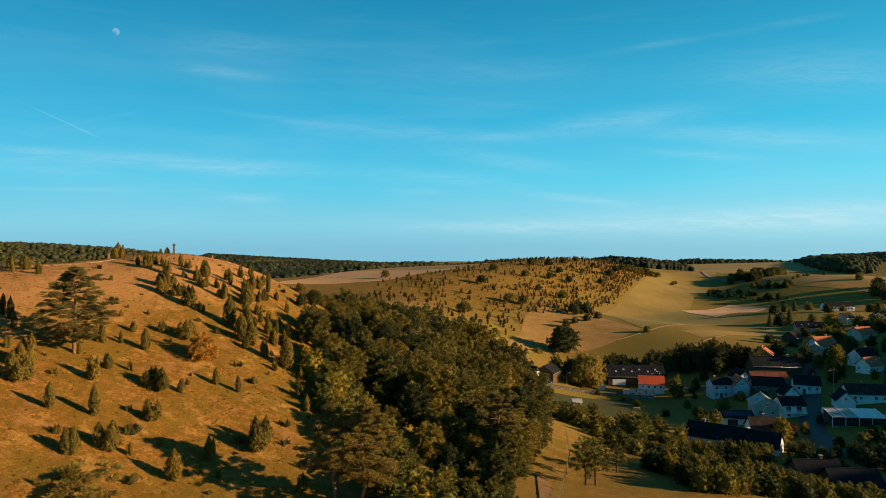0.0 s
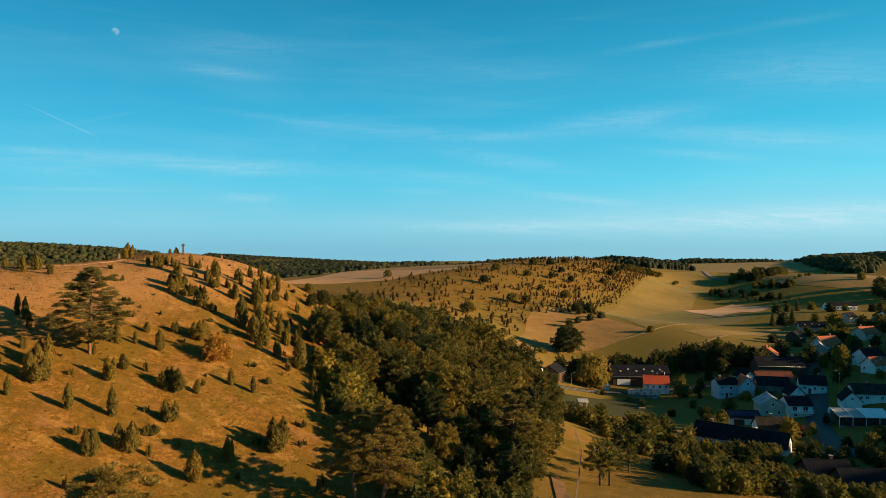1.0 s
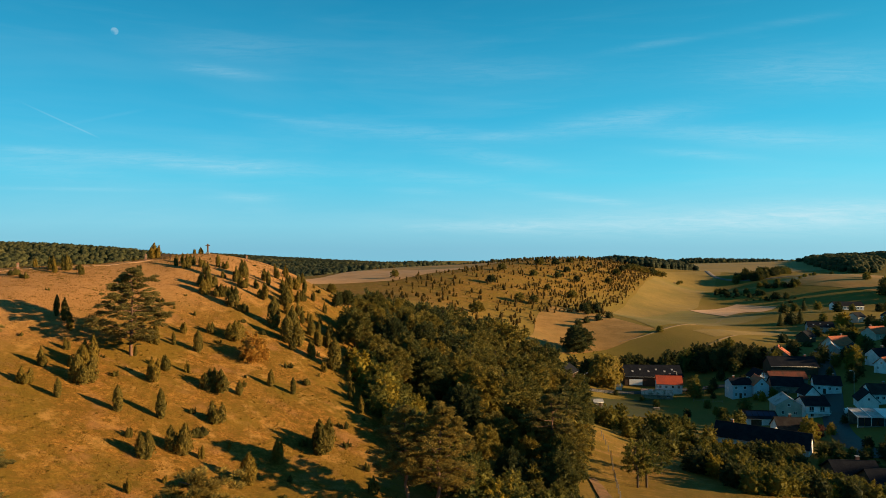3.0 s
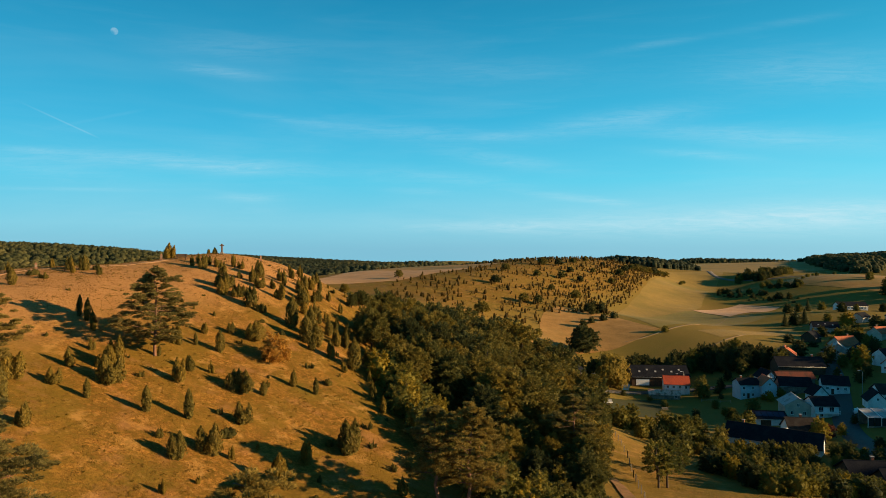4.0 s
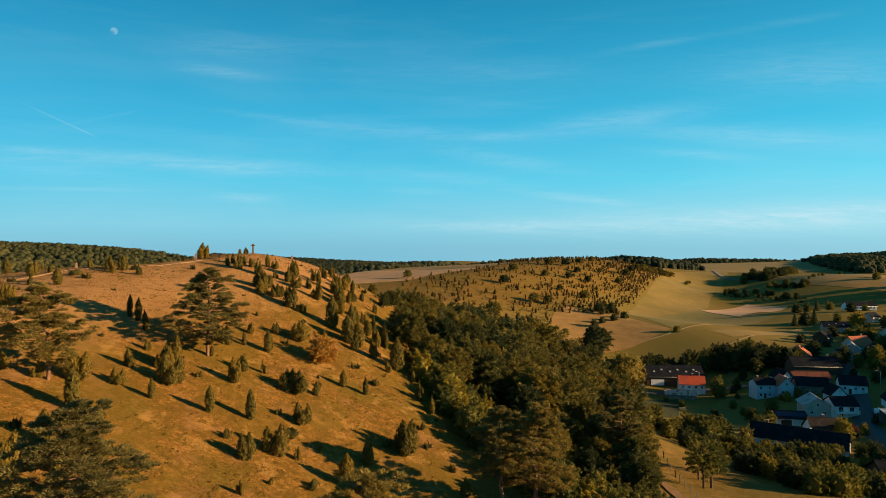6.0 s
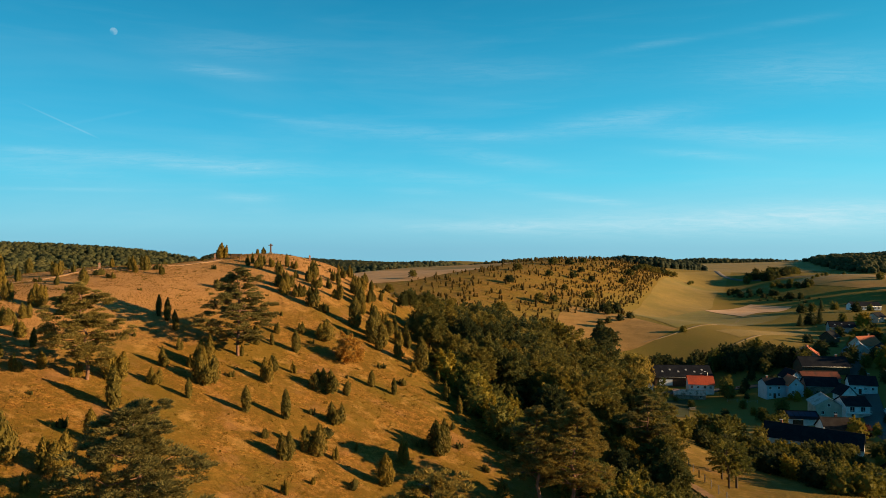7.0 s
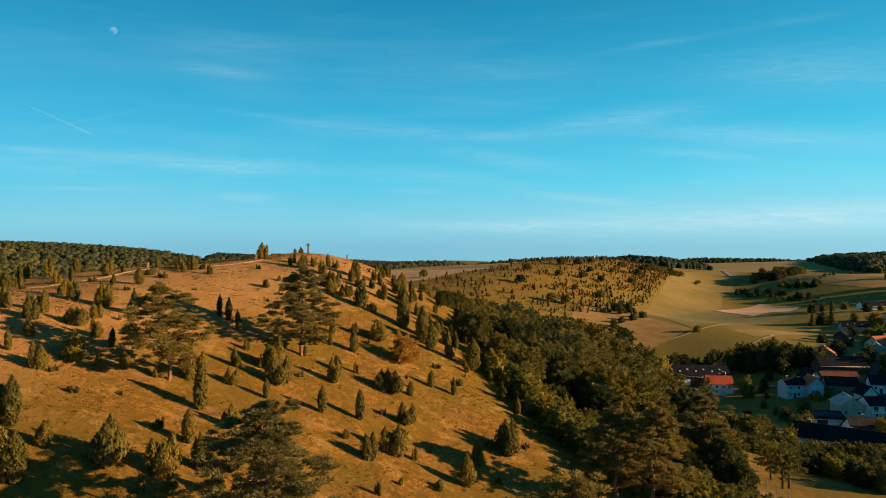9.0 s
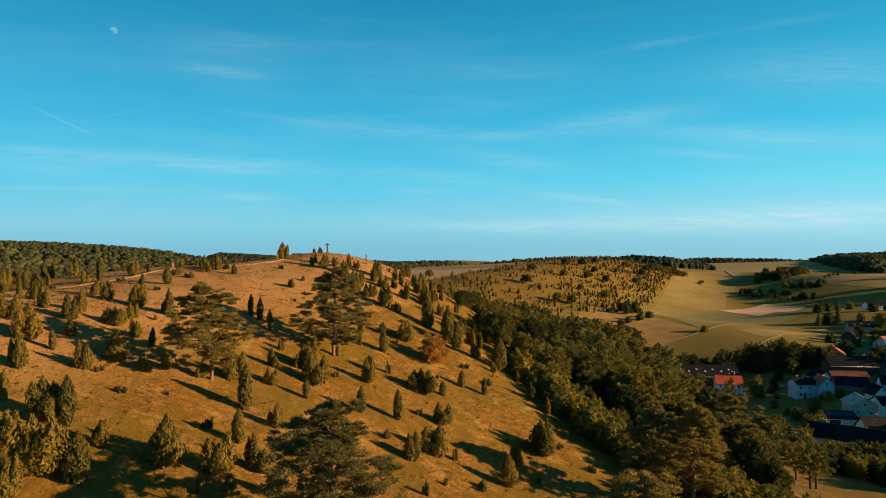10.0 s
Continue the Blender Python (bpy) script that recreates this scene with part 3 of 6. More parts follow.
def crown_mesh(name, seed, h, w, low, lobes, leaves, size, material, droop=0.0):
    """A broad-leaved crown: ragged sprays of leaves on many limbs round a hollow heart."""
    rng = np.random.default_rng(seed)
    C, Rr = [], []
    for k in range(lobes):
        a, q = k * 2.4 + rng.uniform(-0.5, 0.5), (k + 0.5) / lobes
        z = low + (h - low) * (0.08 + 0.80 * q)
        belt = math.sin(math.pi * min(0.95, 0.20 + 0.72 * q)) ** 0.6
        r = w * 0.5 * belt * rng.uniform(0.30, 0.88)
        C.append((r * math.cos(a), r * math.sin(a), z + rng.normal(0, 0.03 * h)))
        s = w * rng.uniform(0.13, 0.235) * (0.6 + 0.5 * belt)
        Rr.append((s * rng.uniform(0.8, 1.25), s * rng.uniform(0.8, 1.25), s * rng.uniform(0.6, 0.95)))
    C.append((0, 0, h - w * 0.14))
    Rr.append((w * 0.13, w * 0.13, w * 0.15))
    soup = Soup()
    v, f = blob(rng, (0, 0, low + (h - low) * 0.46), (w * 0.29, w * 0.29, (h - low) * 0.36), 0.15)
    soup.add(v, f)
    C, Rr = np.array(C), np.array(Rr)
    for c, r in zip(C, Rr):
        v, f = blob(rng, c, r * 0.62, 0.30)
        soup.add(v, f)
    area = (Rr[:, 0] ** 2) / (Rr[:, 0] ** 2).sum()
    for c, r, share in zip(C, Rr, area):
        n = int(leaves * share) + 6
        d = on_ball(rng, n)
        p = c + d * r * rng.uniform(0.60, 1.32, (n, 1))
        inside = np.zeros(n, bool)
        for c2, r2 in zip(C, Rr):
            if not np.allclose(c, c2):
                inside |= (((p - c2) / (r2 * 0.62)) ** 2).sum(1) < 1
        p, d = p[~inside], d[~inside]
        away = p - np.array((0, 0, low + (h - low) * 0.4))
        away /= np.linalg.norm(away, axis=1)[:, None] + 1e-9
        if droop:
            d = d * (1, 1, 0.3)
        v, f = cards(rng, p, d * 0.55 + away * 0.6, size, size * 0.60, -0.8 if droop else 0.30, 0.50)
        soup.add(v, f)
    return soup.mesh(name, material)


def plume_crown(name, seed, h, w, low, limbs, leaves, size, material, core=0.30):
    """A beech crown: layered plumes of leaves along limbs that reach out of a dark heart."""
    rng = np.random.default_rng(seed)
    soup = Soup()
    mid, tall = low + (h - low) * 0.44, (h - low) * 0.56
    v, f = blob(rng, (0, 0, mid), (w * core, w * core, tall * core * 2.05), 0.2, False)
    soup.add(v, f)
    bulge = [(rng.uniform(0, 6.283), rng.uniform(0.2, 0.9), rng.uniform(0.82, 1.16)) for _ in range(7)]
    for k in range(limbs):
        q = (k + 0.5) / limbs
        zc = -0.55 + 1.53 * q
        zc = min(zc, 0.98)
        a = k * 2.39996 + rng.uniform(-0.35, 0.35)
        flat = math.sqrt(1 - zc * zc)
        far = rng.uniform(0.80, 1.10)
        for ba, bz, bs in bulge:
            near = math.cos(a - ba) * 0.5 + 0.5 - abs(zc - bz)
            if near > 0.55:
                far *= 1 + (bs - 1) * min(1.0, (near - 0.55) * 3)
        end = np.array((flat * math.cos(a) * w * 0.5, flat * math.sin(a) * w * 0.5, zc * tall)) * far + (0, 0, mid)
        root = np.array((0, 0, mid + zc * tall * 0.45 - 0.06 * h))
        ax = end - root
        length = np.linalg.norm(ax)
        ax = ax / length
        side = np.cross(ax, (0, 0, 1.0))
        side /= np.linalg.norm(side) + 1e-6
        top = np.cross(side, ax)
        n = int(leaves / limbs * rng.uniform(0.7, 1.3))
        t = rng.uniform(0.42, 1.0, n) ** 0.75
        wide = w * 0.17 * np.sqrt(np.clip(1.12 - t, 0.02, 1)) * rng.uniform(0.9, 1.2)
        u = rng.normal(0, 0.5, n)
        arch = -0.10 * length * (t - 0.6) ** 2 * 4 - 0.06 * w * np.abs(u)
        p = root + ax * (t * length)[:, None] + side * (u * wide)[:, None] + top * (rng.normal(0, 0.022 * w, n))[:, None]
        p[:, 2] += arch
        along = ax + side * (u * 1.3)[:, None] + rng.normal(0, 0.35, (n, 3)) - np.array((0, 0, 0.20))
        face = top * 0.30 + np.array((flat * math.cos(a), flat * math.sin(a), 0.5 * zc)) * 0.9 + side * (u * 0.4)[:, None] + rng.normal(0, 0.30, (n, 3))
        v, f = blades(rng, p, along, face, size, size * 0.62)
        soup.add(v, f)
    return soup.mesh(name, material)


def trunk_mesh(name, seed, h, r, material, fork=5, spread=1.0):
    rng = np.random.default_rng(seed)
    runs = [([(0, 0, -0.4), (rng.normal(0, .06), rng.normal(0, .06), h * 0.3), (rng.normal(0, .15), rng.normal(0, .15), h * 0.62), (rng.normal(0, .2), rng.normal(0, .2), h * 0.86)], [r * 1.25, r, r * 0.65, r * 0.2])]
    for k in range(fork):
        a, z = rng.uniform(0, 6.28), h * rng.uniform(0.28, 0.6)
        e = Vector((math.cos(a), math.sin(a), 0)) * spread * rng.uniform(0.5, 1.0)
        runs.append(([(0, 0, z), e * 0.5 + Vector((0, 0, z + h * 0.12)), e + Vector((0, 0, z + h * 0.24))], [r * 0.5, r * 0.34, r * 0.1]))
    return tubes(name, runs, material)


def juniper_mesh(name, seed, h, w, kind, material, leaves):
    """Juniper: c a slim column, b a pointed bush of several leaders, w a broad clump, s a low mat. Built one metre high times h."""
    rng = np.random.default_rng(seed)
    soup = Soup()
    leaders = {"c": 1, "b": 4, "w": 7, "s": 6}[kind]
    for k in range(leaders):
        a = rng.uniform(0, 6.28)
        off = 0 if leaders == 1 else w * 0.5 * rng.uniform(0.25, 0.62)
        top = h * (1.0 if k == 0 else rng.uniform(0.55, 0.95))
        if kind == "s":
            top = h * rng.uniform(0.5, 1.0)
        rad = w * 0.5 * (1.0 if leaders == 1 else rng.uniform(0.40, 0.62))
        if k == 0:
            off *= 0.3
        base = np.array((off * math.cos(a), off * math.sin(a), 0.0))
        # core
        rings, sides = 6, 9
        prof = [0.55, 0.92, 1.0, 0.82, 0.48, 0.06] if kind != "c" else [0.5, 0.85, 1.0, 0.9, 0.62, 0.08]
        zz = [0.02, 0.16, 0.36, 0.60, 0.82, 0.98]
        v = []
        for q in range(rings):
            for s in range(sides):
                t = 6.283 * s / sides + q * 0.4
                rr = rad * 0.60 * prof[q] * rng.uniform(0.6, 1.2)
                v.append(base + np.array((rr * math.cos(t) + base[0] * 0.35 * zz[q], rr * math.sin(t) + base[1] * 0.35 * zz[q], top * zz[q])))
        quads = [(q * sides + s, q * sides + (s + 1) % sides, (q + 1) * sides + (s + 1) % sides, (q + 1) * sides + s) for q in range(rings - 1) for s in range(sides)]
        soup.add(v, [t for q in quads for t in ((q[0], q[1], q[2]), (q[0], q[2], q[3]))])
        n = leaves // leaders
        # upright sprays: the needles gather round some dozens of shoot tips
        shoots = max(8, n // 16)
        su, st, sr = rng.uniform(0.0, 1.0, shoots) ** 0.85, rng.uniform(0, 6.283, shoots), rng.uniform(0.80, 1.20, shoots)
        own = rng.integers(0, shoots, n)
        loose = rng.uniform(0, 1, n) < 0.5
        u = np.clip(np.where(loose, rng.uniform(0, 1, n) ** 0.9, su[own] + rng.normal(0, 0.05, n)), 0, 1.03)
        t = np.where(loose, rng.uniform(0, 6.283, n), st[own] + rng.normal(0, 0.2, n))
        pr = np.interp(u, zz, prof) * rad * np.where(loose, rng.uniform(0.62, 1.02, n), sr[own] * rng.uniform(0.80, 1.08, n))
        p = np.stack([pr * np.cos(t) + base[0] * (1 + 0.35 * u), pr * np.sin(t) + base[1] * (1 + 0.35 * u), u * top * 1.02], 1)
        d = np.stack([np.cos(t), np.sin(t), np.full(n, 0.25)], 1)
        v, f = cards(rng, p, d, 0.098 * (1.0 if kind != "s" else 0.8), 0.038, 1.0, 0.42)
        soup.add(v, f)
    return soup.mesh(name, material)


def pine_meshes(seed, h, w, lean=0.0, bare=0.32, tiers=34, crown=1.0):
    """Scots pine: bent red trunk, crooked limbs, flat plates of needle tufts. Returns trunk, limbs, needles."""
    rng = np.random.default_rng(seed)
    pts = [Vector((0, 0, -0.5))]
    for k in range(1, 9):
        q = k / 8
        pts.append(Vector((lean * q * q + rng.normal(0, 0.12), rng.normal(0, 0.12), h * 0.97 * q)))
    r0 = 0.018 * h
    trunk = tubes("trunk", [(pts, [r0 * (1.15 - 0.98 * k / 8) for k in range(9)])], M["pine_bark"], 8)
    limbs, soup = [], Soup()
    for k in range(tiers):
        q = bare + (1 - bare) * (k + rng.uniform(0, 0.8)) / tiers
        q = min(q, 0.985)
        i = q * 8
        a, b = pts[int(i)], pts[min(int(i) + 1, 8)]
        s = a.lerp(b, i - int(i))
        ang = k * 2.4 + rng.uniform(-0.5, 0.5)
        prof = math.sin(math.pi * min(0.93, 0.30 + 0.66 * (q - bare) / (1 - bare))) ** 0.8
        reach = max(0.35, w * 0.5 * prof * rng.uniform(0.45, 1.12))
        d = Vector((math.cos(ang), math.sin(ang), 0))
        mid = s + d * reach * 0.5 + Vector((0, 0, reach * rng.uniform(-0.10, 0.30)))
        end = s + d * reach + Vector((rng.normal(0, .1), rng.normal(0, .1), reach * rng.uniform(-0.12, 0.42)))
        limbs.append(([s, mid, end], [r0 * 0.30 * (1.1 - q * 0.6), r0 * 0.18, r0 * 0.06]))
        lateral = Vector((-d.y, d.x, 0))
        for u in (0.40, 0.58, 0.74, 0.88, 1.0):
            if u < 0.8 and reach > 0.9 and rng.uniform() < 0.42:
                continue
            c = (mid.lerp(end, (u - 0.5) * 2) if u > 0.5 else s.lerp(mid, u * 2))
            span = reach * 0.30 * (1.25 - u) + 0.16
            for z in range(3 if u > 0.7 else 2):
                off = lateral * rng.normal(0, 1.0) * span + d * rng.normal(0, 0.10 * reach) + Vector((0, 0, rng.normal(0.08, 0.10 + 0.05 * reach)))
                size = (0.24 + 0.065 * reach) * rng.uniform(0.7, 1.3) * crown
                cc = np.array(c + off)
                v, f = blob(rng, cc - (0, 0, size * 0.1), (size * 0.42, size * 0.42, size * 0.14), 0.3)
                soup.add(v, f)
                n = int(50 + 150 * size)
                dd = on_ball(rng, n)
                dd[:, 2] = np.abs(dd[:, 2]) * 0.8 - 0.15
                p = cc + dd * np.array((size, size, size * 0.62)) * rng.uniform(0.55, 1.15, (n, 1))
                v, f = blades(rng, p, dd * (1.0, 1.0, 0.7) + np.array(d) * 0.45 + (0, 0, 0.35) + rng.normal(0, 0.25, (n, 3)), dd * (1.0, 1.0, 0.5) + rng.normal(0, 0.4, (n, 3)), 0.20, 0.060)
                soup.add(v, f)
    # dead snags under the crown
    for k in range(6):
        q = rng.uniform(bare * 0.55, bare + 0.15)
        i = q * 8
        s = pts[int(i)].lerp(pts[min(int(i) + 1, 8)], i - int(i))
        ang = rng.uniform(0, 6.28)
        d = Vector((math.cos(ang), math.sin(ang), rng.uniform(-0.1, 0.3)))
        limbs.append(([s, s + d * 0.5, s + d * rng.uniform(0.8, 1.5) + Vector((0, 0, 0.15))], [r0 * 0.16, r0 * 0.1, r0 * 0.03]))
    return trunk, [tubes("limb", [run], M["pine_bark"], 5) for run in limbs], soup.mesh("needles", M["pine"])


def spruce_mesh(name, seed, h, w, leaves, material):
    rng = np.random.default_rng(seed)
    soup = Soup()
    tiers = 13
    for k in range(tiers):
        q = k / tiers
        z, r = h * (0.08 + 0.88 * q), w * 0.5 * (1 - q) ** 0.85 + 0.08
        n = 9
        v = [(0, 0, z + h * 0.09)] + [(r * rng.uniform(0.6, 1.0) * math.cos(6.283 * s / n + k), r * rng.uniform(0.6, 1.0) * math.sin(6.283 * s / n + k), z - h * 0.02) for s in range(n)]
        soup.add(v, [(0, 1 + s, 1 + (s + 1) % n) for s in range(n)])
        m = max(8, int(leaves / tiers * (1.5 - q)))
        t, rr = rng.uniform(0, 6.283, m), r * rng.uniform(0.35, 1.1, m)
        p = np.stack([rr * np.cos(t), rr * np.sin(t), z + h * 0.05 * (1 - rr / r) + rng.normal(0, 0.05, m)], 1)
        d = np.stack([np.cos(t), np.sin(t), np.full(m, -0.1)], 1)
        v, f = cards(rng, p, d, 0.10 * h ** 0.6, 0.05 * h ** 0.6, 0.0, 0.35)
        soup.add(v, f)
    return soup.mesh(name, material)


class Kind:
    """A plant kind: a few shapes built once; plant() sets a copy on the ground."""

    def __init__(self, name, label, category, shapes):
        self.shapes = []
        for parts in shapes:
            ob = thing(name, Matrix.Translation((0, 0, -900)), label, category)
            for pname, me in parts:
                part(pname, me, None, ob)
            self.shapes.append(ob)
        self.used = [False] * len(shapes)

    def plant(self, rng, x, y, scale=1.0, label="", group="", wide=1.0, sink=0.05, pick=None, turn=None):
        k = int(rng.integers(len(self.shapes))) if pick is None else pick
        turn = rng.uniform(0, 6.283) if turn is None else turn
        m = Matrix.LocRotScale((x, y, hz(x, y) - sink), Euler((rng.normal(0, .03), rng.normal(0, .03), turn)), (scale * wide, scale * wide, scale))
        if not self.used[k]:
            self.used[k] = True
            ob = self.shapes[k]
            ob.matrix_basis = m
        else:
            ob = copy_thing(self.shapes[k], Matrix.Identity(4))
            ob.matrix_basis = m
        return tagged(ob, label, "", group)

    def finish(self):
        for ob, used in zip(self.shapes, self.used):
            if not used:
                for o in (*ob.children_recursive, ob):
                    bpy.data.objects.remove(o)

# ---- ground: one sheet to the horizon ----


def steps(lo, hi, fine0, fine1, fine, mid0, mid1, mid, grow):
    up, v = [], fine0
    while v < fine1:
        up.append(v)
        v += fine
    while v < mid1:
        up.append(v)
        v += mid
    g = mid
    while v < hi:
        up.append(v)
        g *= grow
        v += g
    up.append(hi)
    down, v = [], fine0 - fine
    while v > mid0:
        down.append(v)
        v -= mid
    g = mid
    while v > lo:
        down.append(v)
        g *= grow
        v -= g
    down.append(lo)
    return np.array(down[::-1] + up)


def smooth01(v):
    v = np.clip(v, 0, 1)
    return v * v * (3 - 2 * v)


def dryness(x, y, z):
    """1 on the poor turf of the juniper hills, 0 on the valley meadows."""
    hill = smooth01((z - 22.0 - 0.05 * (y - 80)) / 7.0) * smooth01((175 - y) / 40) * smooth01((12 - x) / 26)
    meadow = 0.80 * np.exp(-(((x - 28) / 26) ** 2 + ((y - 108) / 45) ** 2))
    back = 0.78 * smooth01((z - 9) / 12) * smooth01((y - 270) / 60) * smooth01((820 - y) / 120) * smooth01((215 - x) / 60)
    return np.clip(np.maximum(np.maximum(hill, meadow), np.maximum(back, 0.12)), 0, 1)


def build_ground():
    xs = steps(-4600, 4600, -130, 130, 1.6, -340, 470, 6.0, 1.17)
    ys = steps(-1500, 4700, -12, 172, 1.6, -60, 900, 6.5, 1.14)
    X, Y = np.meshgrid(xs, ys)
    Z = height(X, Y)
    rng = np.random.default_rng(4)
    Z = Z + rng.normal(0, 0.012, Z.shape) * (np.hypot(X, Y) < 260)
    v = np.stack([X, Y, Z], -1).reshape(-1, 3)
    nx, ny = len(xs), len(ys)
    faces = [(j * nx + i, j * nx + i + 1, (j + 1) * nx + i + 1, (j + 1) * nx + i) for j in range(ny - 1) for i in range(nx - 1)]
    me = mesh_from("ground", v, faces, (M["ground"],), True)
    att = me.attributes.new("dry", "FLOAT", "POINT")
    att.data.foreach_set("value", dryness(X, Y, Z).astype(np.float32).ravel())
    att = me.attributes.new("crest", "FLOAT", "POINT")
    att.data.foreach_set("value", (0.9 * smooth01((Z - 38.5 - 0.035 * (Y - 60)) / 5.5) * (Y < 200)).astype(np.float32).ravel())
    return tagged(new("ground", me), "rolling grassland, straw-dry on the hills and green in the valley", "ground", kind="structure")


build_ground()


def patch(name, corners, material, label, category, nx=24, ny=24, lift=0.16, wobble=0.0):
    """A field: four corners, laid over the land as a thin mown or tilled layer."""
    a, b, c, d = [np.array(p, float) for p in corners]
    u, w = np.meshgrid(np.linspace(0, 1, nx), np.linspace(0, 1, ny))
    P = (a[None, None] * ((1 - u) * (1 - w))[..., None] + b[None, None] * (u * (1 - w))[..., None] + c[None, None] * (u * w)[..., None] + d[None, None] * ((1 - u) * w)[..., None])
    if wobble:
        P[..., 0] += wobble * np.sin(P[..., 1] * 0.09) * np.sin(P[..., 1] * 0.031 + 1)
        P[..., 1] += wobble * np.sin(P[..., 0] * 0.11 + 2)
    Z = height(P[..., 0], P[..., 1]) + lift
    v = np.concatenate([P, Z[..., None]], -1).reshape(-1, 3)
    faces = [(j * nx + i, j * nx + i + 1, (j + 1) * nx + i + 1, (j + 1) * nx + i) for j in range(ny - 1) for i in range(nx - 1)]
    return tagged(new(name, mesh_from(name, v, faces, (material,), True)), label, category, kind="structure")


def ribbon(name, pts, width, material, label, category, lift=0.2):
    """A road or path along points, with rounded bends."""
    P = [Vector(p) for p in pts]
    run = []
    for k in range(len(P) - 1):
        p0, p1, p2, p3 = P[max(k - 1, 0)], P[k], P[k + 1], P[min(k + 2, len(P) - 1)]
        n = max(3, int((p2 - p1).length / 5))
        for s in range(n):
            t = s / n
            run.append(0.5 * ((2 * p1) + (p2 - p0) * t + (2 * p0 - 5 * p1 + 4 * p2 - p3) * t * t + (3 * p1 - p0 - 3 * p2 + p3) * t ** 3))
    run.append(P[-1])
    v = []
    for k, p in enumerate(run):
        d = (run[min(k + 1, len(run) - 1)] - run[max(k - 1, 0)]).normalized()
        s = Vector((-d.y, d.x)) * width / 2
        for q, drop in ((p - s * 1.1, -0.3), (p - s, lift), (p, lift + 0.03), (p + s, lift), (p + s * 1.1, -0.3)):
            v.append((q.x, q.y, hz(q.x, q.y) + drop))
    faces = [(5 * k + i, 5 * k + i + 1, 5 * k + i + 6, 5 * k + i + 5) for k in range(len(run) - 1) for i in range(4)]
    return tagged(new(name, mesh_from(name, v, faces, (material,), True)), label, category, kind="structure")


patch("field_slope", ((95, 412), (186, 508), (330, 790), (243, 746)), M["field_green"], "wide grazed field rising beside the juniper ridge", "field", 40, 60, 0.10, 1.0)
patch("field_slope_lower", ((105, 346), (203, 432), (186, 508), (95, 412)), M["field_meadow"], "olive grazed field at the foot of the ridge", "field", 40, 30, 0.10, 1.0)
patch("field_harvested", ((187, 449), (260, 523), (238, 547), (184, 508)), M["field_straw"], "pale harvested strip with a dark edge in the valley", "field", 24, 24, 0.30)
patch("field_tilled", ((28, 288), (72, 317), (104, 344), (48, 373)), M["field_brown"], "reddish harvested field round a big tree", "field", 30, 30, 0.10, 1.0)
patch("field_tilled_upper", ((48, 373), (104, 344), (84, 391), (60, 396)), M["field_brown"], "reddish stubble field below the juniper ridge", "field", 24, 24, 0.12, 1.0)
patch("field_crest", ((-100, 388), (-36, 420), (14, 500), (-84, 545)), M["field_pale"], "pale stubble field on the crest behind the hill", "field", 36, 36, 0.12)
patch("field_crest_far", ((-84, 545), (14, 500), (48, 590), (0, 680)), M["field_brown"], "tan field along the top of the ridge", "field", 30, 30, 0.12)
patch("field_valley", ((128, 326), (190, 366), (196, 388), (122, 340)), M["field_tan"], "tan mown strip between farm tracks", "field", 30, 12, 0.10, 0.5)
patch("field_east", ((288, 590), (346, 514), (410, 570), (484, 800)), M["field_brown"], "tan field on a low rise beyond the hedges", "field", 30, 40, 0.12, 1.0)
patch("field_far", ((330, 830), (560, 900), (700, 1250), (380, 1200)), M["field_tan"], "far tan field below the woods", "field", 30, 30, 0.3)
patch("lawn", ((24, 186), (58, 205), (72, 244), (32, 226)), M["lawn"], "mown green lawn behind the first houses", "lawn", 24, 24, 0.14)

ribbon("road_valley", ((430, 1080), (352, 890), (310, 785), (299, 745), (302, 725), (316, 708), (345, 688), (390, 660)), 6.0, M["road"], "narrow worn asphalt country road", "road", 0.12)
ribbon("track_field", ((116, 309), (124, 316), (140, 332), (153, 346), (188, 383), (215, 398)), 1.0, M["track"], "pale gravel farm track between meadows", "track", 0.08)
ribbon("track_edge", ((80, 326), (101, 337), (128, 363), (158, 404), (184, 445)), 1.3, M["track"], "narrow worn path along the field edge", "track", 0.08)
patch("earth_bank", ((9.0, 60), (11.5, 60), (14.2, 90), (13.2, 91)), M["earth"], "bare reddish earth bank along the wood", "bank", 6, 40, 0.12, 0.35)
ribbon("track_crest", ((-82, 74), (-76.5, 81), (-74, 86), (-72, 91), (-70.4, 97), (-66, 103), (-61, 108), (-57, 114)), 0.8, M["earth_pale"], "pale trodden footpath along the crest", "path", 0.05)
ribbon("street", ((92, 150), (100, 176), (112, 200), (128, 228), (142, 255), (160, 290), (190, 330)), 6.0, M["asphalt"], "grey asphalt village street", "street", 0.16)
ribbon("lane", ((30, 236), (60, 252), (88, 256), (128, 250)), 4.0, M["asphalt"], "narrow asphalt lane with a low kerb", "street", 0.2)

# ---- plants: shapes ----
bark = M["bark"]


def juniper_kind(kind, label, mat, variants, leaves, w):
    shapes = []
    for s in range(variants):
        trunk = tubes("trunk", [([(0, 0, -0.15), (0.01, 0, 0.12), (0.0, 0.01, 0.3)], [0.035, 0.03, 0.02])], bark, 5)
        shapes.append([("trunk", trunk), ("crown", juniper_mesh("crown", 40 + s + 10 * ord(kind), 1.0, w * (0.85 + 0.15 * s), kind, mat, leaves))])
    return Kind("juniper", label, "juniper", shapes)


